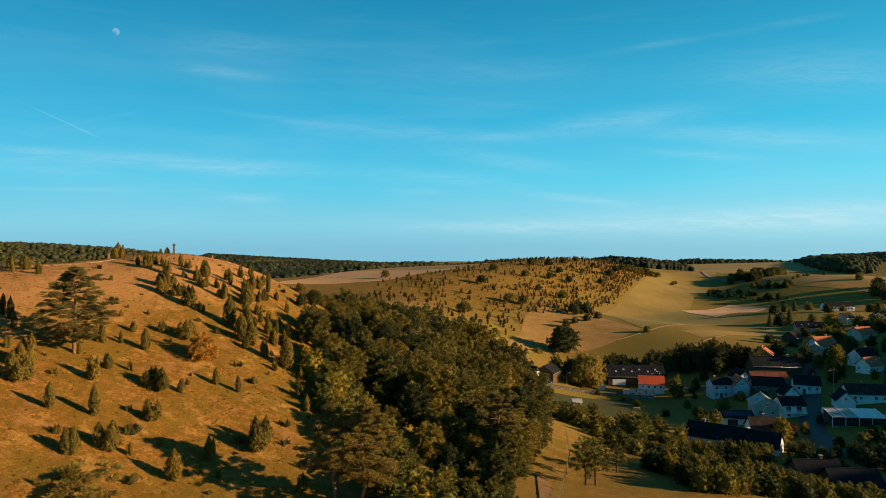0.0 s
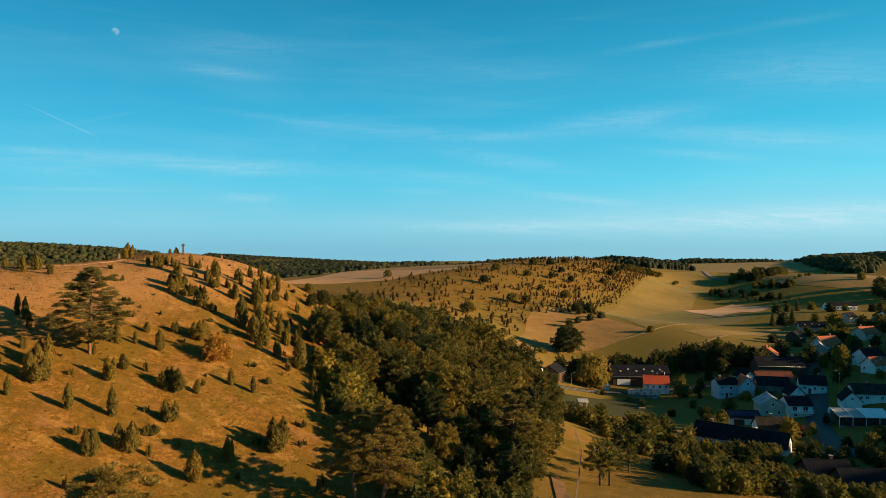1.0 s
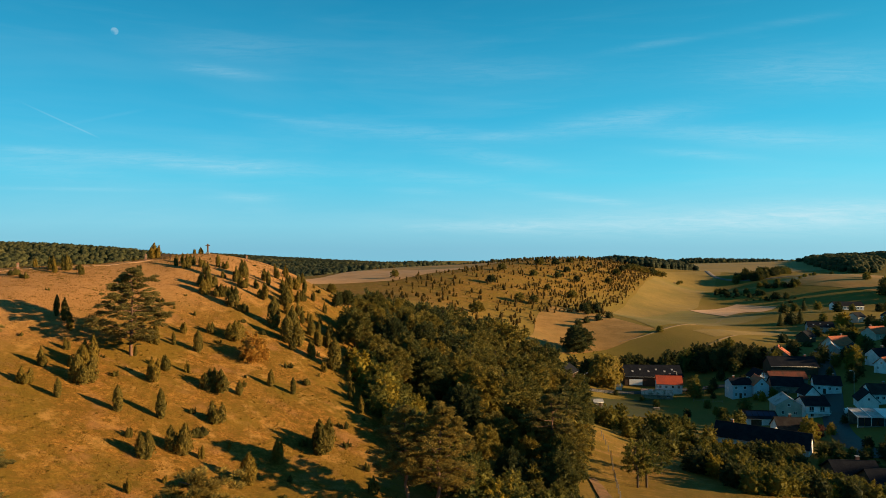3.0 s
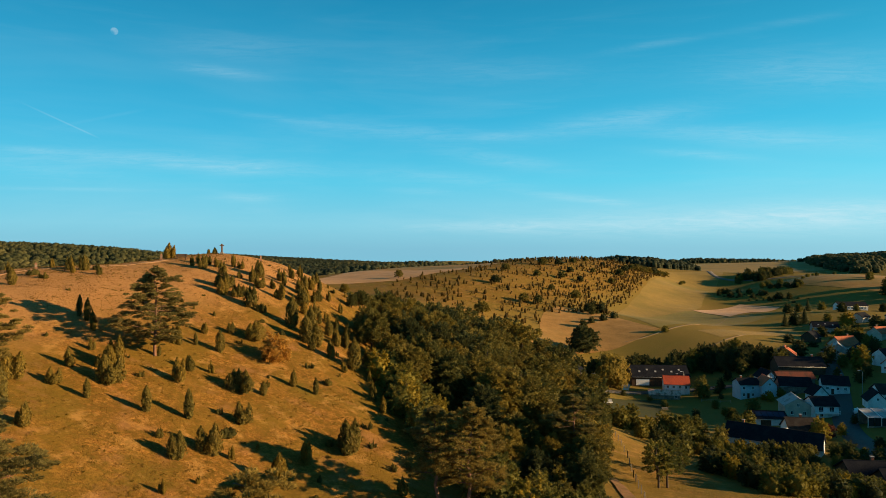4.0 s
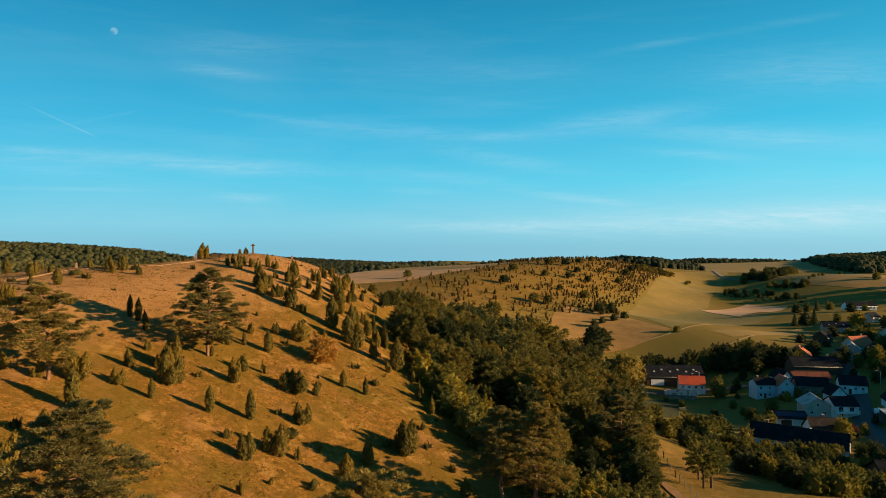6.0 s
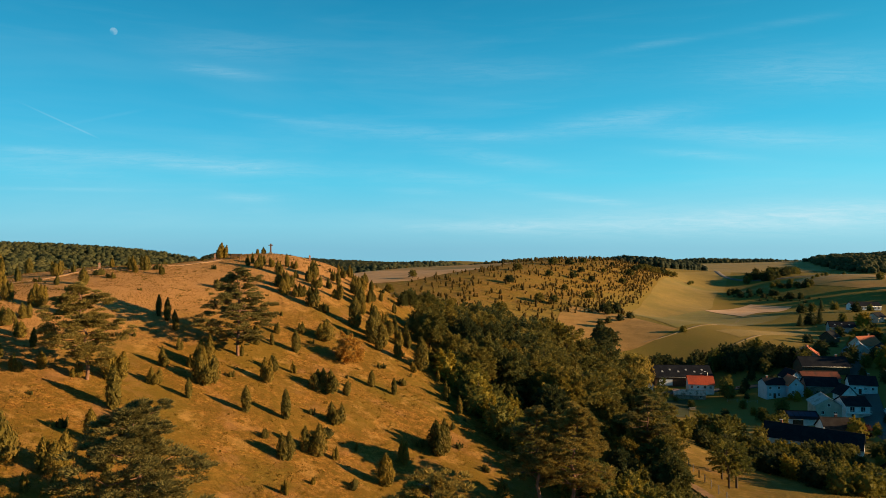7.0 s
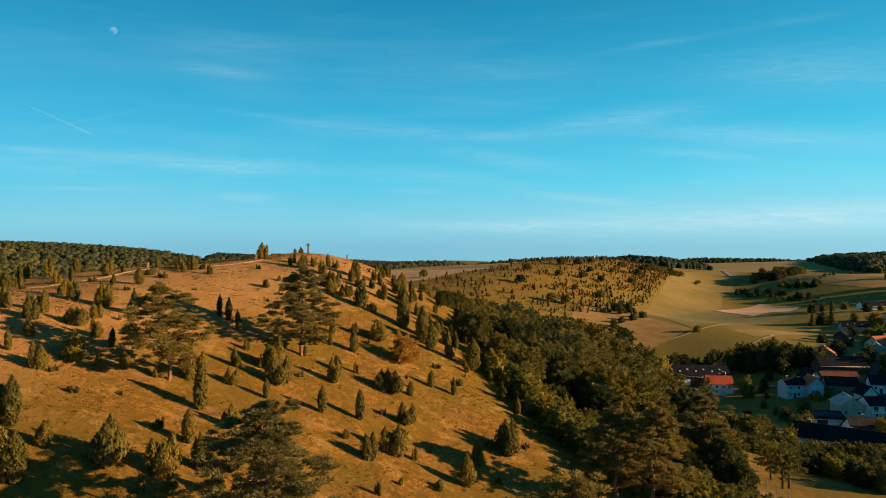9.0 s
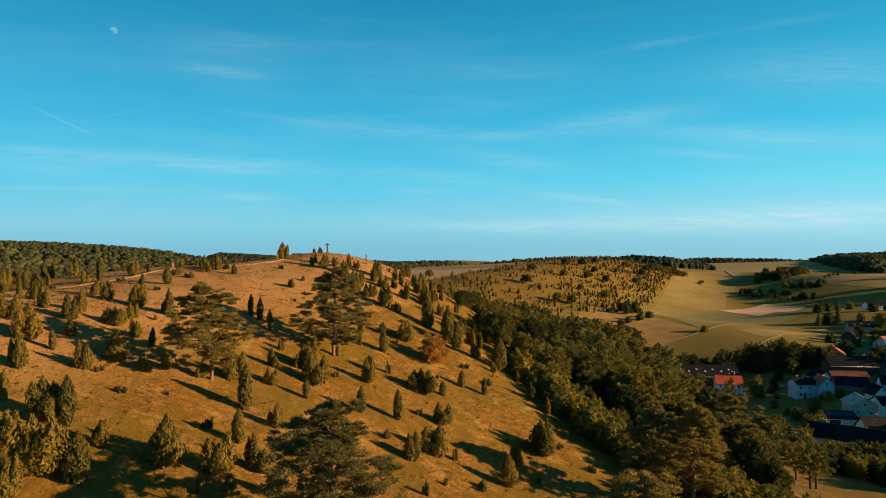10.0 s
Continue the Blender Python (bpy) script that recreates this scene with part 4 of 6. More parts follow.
J = {
    "c": juniper_kind("c", "slim columnar juniper on dry turf", M["juniper"], 5, 1300, 0.38),
    "b": juniper_kind("b", "pointed bushy juniper with olive-brown needles", M["juniper"], 8, 2100, 0.56),
    "w": juniper_kind("w", "broad clump of juniper on the slope", M["juniper"], 4, 3400, 0.94),
    "s": juniper_kind("s", "low sprawling juniper shrub in the turf", M["juniper_dark"], 3, 700, 1.35),
    # the column juniper repeated in darker needles that carry the shade
    "d": juniper_kind("c", "slim juniper on dry turf, shade put into its dark needles", M["juniper_dark"], 2, 900, 0.42),
}


def tree_kind(name, label, mat, variants, h, w, low, lobes, leaves, size, seed, droop=0.0, spread=1.0, r=0.16):
    shapes = []
    for s in range(variants):
        shapes.append([("trunk", trunk_mesh("trunk", seed + s, h, r, bark, 5, spread)), ("crown", crown_mesh("crown", seed + 50 + s, h, w, low, lobes, leaves, size, mat, droop))])
    return Kind(name, label, "tree", shapes)


def beech_kind(label, mat, variants, h, w, low, limbs, leaves, size, seed, name="broadleaf_tree", r=0.17, spread=1.0, core=0.30):
    return Kind(name, label, "tree", [[("trunk", trunk_mesh("trunk", seed + s, h, r, bark, 5, spread)), ("crown", plume_crown("crown", seed + 50 + s, h, w * (0.9 + 0.05 * s), low, limbs, leaves, size, mat, core))] for s in range(variants)])


TREE = {
    "broad": beech_kind("dense olive-green beech in the wood", M["beech"], 5, 10.0, 8.8, 0.4, 78, 13000, 0.31, 100),
    "dark": beech_kind("dark green beech with a heavy crown", M["leaf_dark"], 2, 10.0, 8.8, 0.4, 78, 13000, 0.31, 200),
    "village": beech_kind("leafy green tree between the houses", M["leaf"], 3, 9.0, 6.8, -0.7, 46, 3800, 0.38, 120),
    # village tree again in darker leaves, evening shade put into their colour
    "shade": beech_kind("green tree with evening shade put into its dark leaves", M["leaf_dark"], 3, 9.5, 7.2, -0.7, 46, 3800, 0.40, 220),
    "gold": beech_kind("yellowing broad-leaved tree by the houses", M["leaf_yellow"], 2, 8.0, 6.8, -1.0, 48, 4200, 0.34, 300),
    "orchard": beech_kind("thin open orchard tree with sparse leaves", M["leaf"], 3, 6.5, 4.6, 1.4, 30, 3400, 0.22, 400, "orchard_tree", 0.14, 1.6, 0.12),
    "bush": beech_kind("rounded green bush in a hedge", M["leaf"], 5, 3.6, 3.4, -0.5, 34, 3000, 0.19, 500, "bush", 0.07, 0.6),
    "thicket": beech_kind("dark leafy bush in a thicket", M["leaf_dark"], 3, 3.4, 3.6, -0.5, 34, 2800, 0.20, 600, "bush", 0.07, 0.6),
    "goldbush": beech_kind("yellowing leafy bush in a hedge", M["leaf_yellow"], 2, 3.2, 3.0, -0.4, 30, 2600, 0.18, 700, "bush", 0.06, 0.5),
    "willow": tree_kind("willow_tree", "large drooping willow with olive leaves", M["beech"], 1, 12.0, 14.0, 0.6, 44, 4600, 0.75, 800, 0.9, 3.0, 0.35),
    "oak": beech_kind("big solitary dark oak in the field", M["leaf_dark"], 1, 16.0, 14.5, 0.2, 70, 7000, 0.56, 900, "oak_tree", 0.4, 3.0),
    "ridge": Kind("broadleaf_tree", "low round-crowned tree on the juniper ridge", "tree", [[("trunk", trunk_mesh("trunk", 860 + s, 6.5, 0.2, bark, 5, 1.2)), ("crown", plume_crown("crown", 870 + s, 6.5, 6.8, 0.5, 40, 1500, 0.60, M["beech" if s else "leaf_dark"]))] for s in range(3)]),
    "rust": beech_kind("rust-coloured blackthorn bush on the slope", M["leaf_rust"], 1, 3.0, 4.0, -0.3, 46, 6500, 0.13, 950, "bush", 0.06, 0.8),
    "copper": tree_kind("bush", "copper-red ornamental bush by a house", M["leaf_red"], 1, 4.0, 3.6, 0.2, 9, 1200, 0.28, 970, 0.0, 0.5, 0.08),
}
TREE["spruce"] = Kind("spruce_tree", "slender dark green spruce tree", "tree", [[("trunk", trunk_mesh("trunk", 990 + s, 9.0, 0.12, bark, 0)), ("crown", spruce_mesh("crown", 995 + s, 9.0, 3.6, 1400, M["leaf_dark"]))] for s in range(2)])

# ---- junipers of the near hill: x, y, height ----
COLUMNS = [(-89.8, 92.4, 2.5), (-87.9, 88.4, 2.7), (-84.0, 86.9, 2.4), (-72.4, 67.6, 1.6), (-64.8, 85.1, 2.1), (-61.2, 54.3, 1.6), (-55.9, 60.3, 1.7), (-54.3, 44.0, 3.0), (-53.3, 57.3, 1.4), (-50.5, 38.5, 2.7), (-45.9, 115.0, 2.1), (-45.8, 54.5, 3.4), (-44.6, 48.8, 2.3), (-42.2, 61.0, 1.7), (-41.6, 75.0, 1.2), (-40.7, 43.5, 1.7), (-39.8, 81.3, 1.5), (-37.4, 62.5, 2.3), (-37.0, 81.7, 2.5), (-34.1, 64.2, 2.7), (-32.0, 98.5, 4.2), (-29.8, 74.7, 1.5), (-29.1, 97.7, 4.2), (-29.0, 95.0, 3.7), (-27.6, 95.2, 3.2), (-27.6, 79.7, 1.9), (-24.9, 79.8, 1.9), (-24.1, 58.8, 2.6), (-22.0, 92.2, 4.2)]
BUSHES_WEST = [(-80.0, 85.1, 1.6), (-75.2, 74.8, 2.1), (-74.2, 86.6, 2.0), (-72.2, 92.3, 2.1), (-71.4, 94.6, 1.4), (-70.6, 66.8, 1.6), (-69.8, 102.3, 1.4), (-67.6, 63.6, 2.1), (-67.4, 83.6, 1.4), (-67.2, 58.8, 2.1), (-65.6, 71.6, 1.9), (-65.3, 99.5, 2.1), (-64.6, 64.6, 2.2), (-64.2, 61.8, 2.2), (-64.2, 97.8, 1.8), (-63.8, 100.3, 2.3), (-61.9, 57.8, 1.4), (-61.0, 49.8, 2.4), (-60.6, 66.3, 1.6), (-60.4, 98.1, 1.5), (-59.0, 45.1, 1.9), (-58.6, 70.3, 2.5), (-58.1, 61.6, 1.7), (-57.9, 52.5, 2.1), (-56.8, 56.0, 2.4), (-54.4, 55.5, 1.5)]
BUSHES_MIDDLE = [(-51.4, 110.8, 1.8), (-51.4, 43.0, 1.6), (-51.4, 113.3, 1.7), (-50.5, 57.5, 1.4), (-49.7, 112.8, 1.7), (-49.5, 110.0, 2.3), (-48.4, 59.3, 2.6), (-48.1, 112.5, 1.6), (-47.6, 43.3, 2.8), (-46.8, 70.5, 1.3), (-46.4, 65.5, 1.8), (-46.0, 109.0, 2.2), (-45.6, 61.3, 1.5), (-44.5, 67.3, 1.2), (-44.5, 41.0, 1.1), (-44.5, 115.0, 1.4), (-44.2, 44.3, 2.6), (-43.3, 68.5, 3.3), (-43.1, 109.5, 1.3), (-43.0, 41.8, 1.3), (-43.0, 53.3, 1.8), (-42.8, 100.5, 2.6), (-42.4, 46.0, 2.5), (-42.4, 65.0, 2.8), (-41.4, 79.8, 2.5)]
BUSHES_EAST = [(-41.1, 109.5, 2.5), (-41.1, 112.8, 2.8), (-40.2, 85.5, 1.4), (-39.6, 107.8, 2.0), (-38.4, 99.5, 3.0), (-38.1, 115.3, 1.8), (-38.0, 74.2, 1.7), (-37.8, 70.5, 2.4), (-37.8, 109.8, 1.7), (-37.7, 88.5, 1.5), (-37.1, 120.2, 2.0), (-35.9, 75.7, 1.4), (-35.9, 106.7, 2.6), (-32.8, 108.5, 3.1), (-32.4, 111.0, 2.8), (-32.3, 57.0, 2.3), (-31.1, 51.2, 1.1), (-30.4, 60.0, 2.6), (-30.0, 67.2, 2.1), (-28.7, 60.2, 1.2), (-22.9, 64.2, 2.2), (-20.8, 98.2, 2.4), (-18.5, 84.5, 2.4), (-17.0, 82.2, 2.0), (-13.5, 63.2, 1.6)]
CLUMPS = [(-67.5, 73.1, 1.6), (-63.9, 55.3, 2.7), (-62.2, 71.1, 2.4), (-61.0, 63.6, 1.7), (-55.6, 44.3, 2.7), (-54.7, 39.0, 2.6), (-53.2, 38.3, 3.0), (-52.7, 36.0, 2.0), (-43.4, 103.2, 2.6), (-40.9, 101.3, 1.9), (-36.7, 99.0, 1.4), (-34.6, 89.2, 2.5), (-32.0, 73.5, 2.5), (-19.5, 69.5, 3.2)]
SHRUBS = [(-70.9, 85.3, 0.8), (-66.7, 92.3, 1.1), (-64.3, 90.8, 1.0), (-62.8, 101.8, 1.1), (-56.8, 53.0, 0.6), (-51.3, 52.5, 0.4), (-51.3, 96.0, 1.4), (-46.3, 92.5, 0.8), (-43.8, 88.2, 1.0), (-40.9, 68.8, 0.7), (-30.2, 64.0, 1.2), (-27.0, 86.5, 0.9), (-26.6, 56.0, 0.9), (-24.1, 83.8, 1.0), (-21.5, 69.2, 0.9), (-18.4, 76.0, 1.0), (-17.3, 72.0, 0.8), (-14.7, 68.2, 0.9)]

rng = np.random.default_rng(11)
taken = []
for kind, spots, wide in (("c", COLUMNS, 1.0), ("b", BUSHES_WEST, 1.0), ("b", BUSHES_MIDDLE, 1.0), ("b", BUSHES_EAST, 1.0), ("w", CLUMPS, 1.0), ("s", SHRUBS, 1.1)):
    for x, y, h in spots:
        J[kind].plant(rng, x, y, h, "", "junipers on the near hill", wide)
        taken.append((x, y))
for x, y, h in ((-50.9, 77.2, 2.5), (-52.1, 77.7, 2.4), (-49.2, 75.4, 2.2)):
    J["d"].plant(rng, x, y, h, "", "junipers on the near hill", 0.75)
    taken.append((x, y))


def free(x, y, gap):
    return all((x - a) ** 2 + (y - b) ** 2 > gap * gap for a, b in taken)


for kind, x, y, h in (("b", -53.0, 126.2, 1.2), ("b", -54.0, 125.6, 0.9), ("s", -60.5, 115.0, 0.8)):
    J[kind].plant(rng, x, y, h, "", "junipers on the near hill")
    taken.append((x, y))
J["b"].plant(rng, -58.0, 116.9, 2.6, "", "junipers on the near hill", 1.45, pick=1)
# seedlings between them
count = 0
while count < 95:
    x, y = rng.uniform(-88, -12), rng.uniform(36, 128)
    z = hz(x, y)
    if z < 27 + 0.02 * y or not free(x, y, 2.2):
        continue
    h = rng.uniform(0.35, 0.9)
    J["s" if rng.uniform() < 0.6 else "b"].plant(rng, x, y, h, "", "junipers on the near hill")
    taken.append((x, y))
    count += 1
# the denser belt at the wood's edge and beyond the crest to the west
count = 0
while count < 90:
    if count < 34:
        t = rng.uniform(0, 1)
        x, y = -23 - 13 * t + rng.normal(0, 2.2), 92 + 34 * t + rng.normal(0, 2.5)
    else:
        x, y = rng.uniform(-112, -74), rng.uniform(62, 112)
    if not free(x, y, 1.5):
        continue
    J["b" if rng.uniform() < 0.6 else "c"].plant(rng, x, y, rng.uniform(1.3, 2.5) * (1.0 if count < 34 else 1.25), "", "junipers on the near hill")
    taken.append((x, y))
    count += 1
for k in J.values():
    k.finish()

# ---- pines ----


def pine(x, y, h, w, seed, label, lean=0.0, bare=0.32, tiers=34, crown=1.0, turn=0.0):
    ob = thing("scots_pine", pose(x, y, hz(x, y) - 0.1, 0, 0, turn), label, "tree", "pines")
    trunk, limbs, needles = pine_meshes(seed, h, w, lean, bare, tiers, crown)
    t = part("trunk", trunk, None, ob, "reddish pine trunk")
    for limb in limbs:
        part("limb", limb, None, t)
    part("needles", needles, None, ob)


pine(-42.0, 74.8, 9.8, 8.0, 31, "Scots pine with flat plates of needles on the slope", 0.0, 0.14, 46)
pine(-49.7, 57.7, 8.2, 6.6, 32, "Scots pine leaning over its bare red trunk", -0.8, 0.20, 42)
pine(-35.9, 37.6, 8.9, 7.8, 33, "tall Scots pine with wide needle plates", -0.5, 0.22, 46)
pine(-19.7, 34.5, 9.8, 7.4, 34, "tall Scots pine below the slope", 0.0, 0.30, 40)
pine(-7.4, 60.5, 10.4, 7.2, 35, "twin-limbed Scots pine at the wood's edge", 0.4, 0.26, 42)
pine(-10.2, 61.8, 9.6, 5.6, 37, "slim Scots pine at the wood's edge", -0.4, 0.28, 32)
pine(7.4, 85.4, 10.8, 6.6, 36, "Scots pine with a pale trunk among broad-leaved trees", -0.3, 0.42, 26)

# ---- the wood in the combe ----


def inside(poly, x, y):
    hit, n = False, len(poly)
    for k in range(n):
        (x0, y0), (x1, y1) = poly[k], poly[(k + 1) % n]
        if (y0 > y) != (y1 > y) and x < (x1 - x0) * (y - y0) / (y1 - y0) + x0:
            hit = not hit
    return hit


def wood(poly, n, gap, kinds, scale, group, seed, tall=None, wide=1.0, sink=0.05):
    r = np.random.default_rng(seed)
    xs, ys = [p[0] for p in poly], [p[1] for p in poly]
    placed, tries = [], 0
    while len(placed) < n and tries < n * 80:
        tries += 1
        x, y = r.uniform(min(xs), max(xs)), r.uniform(min(ys), max(ys))
        if not inside(poly, x, y) or any((x - a) ** 2 + (y - b) ** 2 < gap * gap for a, b in placed):
            continue
        s = r.uniform(*scale)
        if tall:
            s *= max(0.3, tall(x, y))
        TREE[kinds[int(r.integers(len(kinds)))]].plant(r, x, y, s, "", group, wide * r.uniform(0.9, 1.15), sink)
        placed.append((x, y))


COMBE = [(-31, 142), (-27, 122), (-22, 107), (-17, 98), (-9, 92), (-5, 80), (-1, 70), (1, 62), (5, 67), (8.5, 84), (12, 97), (15, 110), (18, 128), (12, 148), (-8, 158), (-24, 156)]
# the level of the tree tops here and there in the combe: x, y, z
TOPS = [(-17.5, 110, 43.0), (-21, 108, 42.0), (-15, 104, 39.2), (-17, 98, 37.6), (-10, 109, 36.8), (-6.5, 109, 35.6), (-4, 117, 38.2), (-0.7, 134, 37.4), (6, 119, 33.0), (-3, 97, 33.6), (-10, 93, 30.8), (-6, 82, 28.4), (8, 86, 29.0),
        (2, 80, 29.0), (1, 68, 26.5), (-25, 150, 41.6), (-8, 150, 38.6), (9.6, 130, 30.2), (14.5, 115, 28.4), (16, 102, 27.6), (12, 95, 28.6), (-28, 128, 42.5)]


def canopy(x, y):
    w = [1.0 / ((x - a) ** 2 + (y - b) ** 2 + 6.0) ** 1.5 for a, b, c in TOPS]
    return sum(k * c for k, (a, b, c) in zip(w, TOPS)) / sum(w)


wood(COMBE, 90, 5.2, ["broad", "broad", "dark", "broad"], (0.74, 0.99), "trees in the combe", 21, lambda x, y: (canopy(x, y) - hz(x, y)) / 10.0)
HEAD = [(-38, 148), (-24, 150), (-5, 158), (8, 168), (2, 190), (-20, 192), (-42, 178)]
wood(HEAD, 34, 4.2, ["broad", "broad", "dark"], (0.85, 1.02), "trees at the head of the combe", 35, lambda x, y: (np.interp(x, (-40, -33, -10, 6), (40.5, 39.5, 36.8, 32.5)) - hz(x, y)) / 10.0)
EDGE = [(-17, 97), (-11, 91), (-7, 79), (-3, 68), (1, 60), (-5, 60), (-9, 71), (-13, 80), (-17, 87), (-20, 97)]
wood(EDGE, 46, 1.8, ["bush", "goldbush", "bush"], (0.9, 1.45), "bushes at the wood's edge", 22)
FRONT = [(-4, 58), (6, 60), (9, 80), (5, 84), (0, 70)]
wood(FRONT, 18, 2.2, ["bush", "thicket", "bush"], (0.6, 1.0), "bushes at the wood's edge", 23)
TREE["rust"].plant(rng, -30.9, 84.4, 1.28, "", "", 0.95)

# hedges between the meadow and the village
HEDGE = [(31, 152), (44, 152), (64, 130), (66, 104), (52, 92), (42, 96), (47, 116), (36, 132)]
wood(HEDGE, 70, 2.5, ["bush", "bush", "thicket", "goldbush"], (0.75, 1.35), "hedge bushes", 24)
GARDEN = [(62, 140), (70, 128), (110, 140), (130, 168), (112, 172), (92, 158), (72, 150)]
wood(GARDEN, 44, 3.0, ["thicket", "bush", "thicket"], (0.8, 1.4), "garden bushes", 25)
GARDEN_NEAR = [(58, 100), (66, 98), (110, 118), (130, 150), (110, 138), (92, 110), (66, 112)]
wood(GARDEN_NEAR, 30, 3.0, ["thicket", "bush", "bush"], (0.7, 1.3), "garden bushes", 26)
YARD = [(48, 154), (56, 146), (66, 145), (74, 148), (73, 151), (58, 154)]
wood(YARD, 28, 1.8, ["bush", "thicket", "goldbush", "bush"], (0.9, 1.25), "garden bushes", 39)
BELT = [(26, 150), (44, 172), (40, 178), (22, 165)]
wood(BELT, 12, 3.0, ["bush", "thicket"], (0.9, 1.4), "hedge bushes", 27)
SCREEN = [(31, 156), (36, 150), (48, 148), (58, 156), (60, 166), (48, 168), (36, 167)]
wood(SCREEN, 22, 3.0, ["village", "village", "bush", "goldbush"], (0.55, 0.85), "trees behind the meadow", 40, None, 1.1, 0.3)
NEAR_HEDGE = [(35, 90), (43, 92), (47, 112), (41, 124), (35, 114)]
wood(NEAR_HEDGE, 26, 2.2, ["bush", "thicket", "goldbush", "thicket"], (0.9, 1.4), "hedge bushes", 41)
for x, y, s in ((19.4, 89.3, 1.0), (21.1, 90.8, 1.05), (22.0, 97.5, 0.9), (27.5, 104, 0.8)):
    TREE["orchard"].plant(rng, x, y, s, "", "orchard trees")

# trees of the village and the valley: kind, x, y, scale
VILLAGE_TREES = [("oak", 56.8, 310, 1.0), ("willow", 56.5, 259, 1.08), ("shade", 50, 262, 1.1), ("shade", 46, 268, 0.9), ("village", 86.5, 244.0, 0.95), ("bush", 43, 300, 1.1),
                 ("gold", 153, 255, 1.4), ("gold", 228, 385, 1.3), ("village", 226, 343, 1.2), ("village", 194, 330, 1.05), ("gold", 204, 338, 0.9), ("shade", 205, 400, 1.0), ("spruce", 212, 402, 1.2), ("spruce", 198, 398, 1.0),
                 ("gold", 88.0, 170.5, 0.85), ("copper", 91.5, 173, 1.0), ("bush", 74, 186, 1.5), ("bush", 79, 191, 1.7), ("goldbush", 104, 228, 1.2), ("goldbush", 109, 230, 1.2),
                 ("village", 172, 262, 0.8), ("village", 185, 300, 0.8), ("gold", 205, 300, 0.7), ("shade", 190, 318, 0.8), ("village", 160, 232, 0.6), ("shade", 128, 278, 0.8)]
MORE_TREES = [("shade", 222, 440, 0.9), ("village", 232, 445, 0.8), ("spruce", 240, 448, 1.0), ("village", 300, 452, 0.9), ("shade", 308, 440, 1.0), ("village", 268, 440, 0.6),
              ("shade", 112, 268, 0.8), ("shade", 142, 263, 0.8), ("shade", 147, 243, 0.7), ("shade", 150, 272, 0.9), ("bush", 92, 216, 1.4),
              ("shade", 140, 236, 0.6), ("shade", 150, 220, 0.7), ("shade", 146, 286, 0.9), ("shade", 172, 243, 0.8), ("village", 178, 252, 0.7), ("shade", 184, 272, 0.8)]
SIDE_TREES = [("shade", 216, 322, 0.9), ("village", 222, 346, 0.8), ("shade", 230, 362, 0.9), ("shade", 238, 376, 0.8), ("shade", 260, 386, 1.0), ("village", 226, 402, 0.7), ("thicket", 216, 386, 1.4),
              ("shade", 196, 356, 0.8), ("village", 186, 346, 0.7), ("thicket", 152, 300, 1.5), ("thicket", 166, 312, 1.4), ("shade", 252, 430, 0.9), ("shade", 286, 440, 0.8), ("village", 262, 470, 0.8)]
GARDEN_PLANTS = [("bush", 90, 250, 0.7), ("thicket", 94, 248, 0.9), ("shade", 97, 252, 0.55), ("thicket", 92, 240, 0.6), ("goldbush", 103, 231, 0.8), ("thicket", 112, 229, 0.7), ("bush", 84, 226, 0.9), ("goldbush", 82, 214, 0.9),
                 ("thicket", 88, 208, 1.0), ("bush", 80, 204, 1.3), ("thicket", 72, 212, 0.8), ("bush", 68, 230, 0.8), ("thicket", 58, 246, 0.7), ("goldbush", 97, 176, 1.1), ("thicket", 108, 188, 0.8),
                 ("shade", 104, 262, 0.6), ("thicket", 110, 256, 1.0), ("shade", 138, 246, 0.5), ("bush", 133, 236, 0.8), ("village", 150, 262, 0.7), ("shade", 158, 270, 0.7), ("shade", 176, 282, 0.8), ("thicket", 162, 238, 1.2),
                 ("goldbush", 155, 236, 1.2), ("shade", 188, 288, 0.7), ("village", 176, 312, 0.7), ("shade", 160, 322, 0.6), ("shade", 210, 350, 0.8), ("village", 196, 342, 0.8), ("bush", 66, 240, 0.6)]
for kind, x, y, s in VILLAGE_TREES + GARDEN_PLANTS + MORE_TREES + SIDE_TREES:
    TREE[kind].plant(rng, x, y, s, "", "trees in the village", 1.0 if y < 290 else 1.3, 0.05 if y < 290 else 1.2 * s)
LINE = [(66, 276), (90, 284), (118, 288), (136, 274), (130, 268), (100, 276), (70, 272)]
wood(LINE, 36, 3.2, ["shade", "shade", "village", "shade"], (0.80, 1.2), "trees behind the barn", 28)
STREAM = [(236, 600), (236, 572), (248, 558), (276, 527), (288, 532), (266, 566), (252, 604)]
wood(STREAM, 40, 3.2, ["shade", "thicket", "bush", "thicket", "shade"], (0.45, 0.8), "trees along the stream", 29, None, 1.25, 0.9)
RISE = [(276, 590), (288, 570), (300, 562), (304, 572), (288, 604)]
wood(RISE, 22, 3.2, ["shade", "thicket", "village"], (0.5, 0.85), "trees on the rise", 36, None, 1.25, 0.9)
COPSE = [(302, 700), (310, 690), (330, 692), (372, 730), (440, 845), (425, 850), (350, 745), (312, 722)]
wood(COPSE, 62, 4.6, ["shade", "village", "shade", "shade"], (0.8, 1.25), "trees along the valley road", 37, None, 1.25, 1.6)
FOOT = [(68, 388), (84, 398), (90, 392), (80, 380)]
wood(FOOT, 8, 3.0, ["shade", "thicket"], (0.6, 0.8), "bushes at the ridge foot", 30)
for x, y, s in ((66, 352, 0.9), (72, 360, 0.8), (80, 366, 0.9), (88, 374, 0.8)):
    TREE["thicket"].plant(rng, x, y, s * 1.5, "", "bushes at the ridge foot", 1.2)
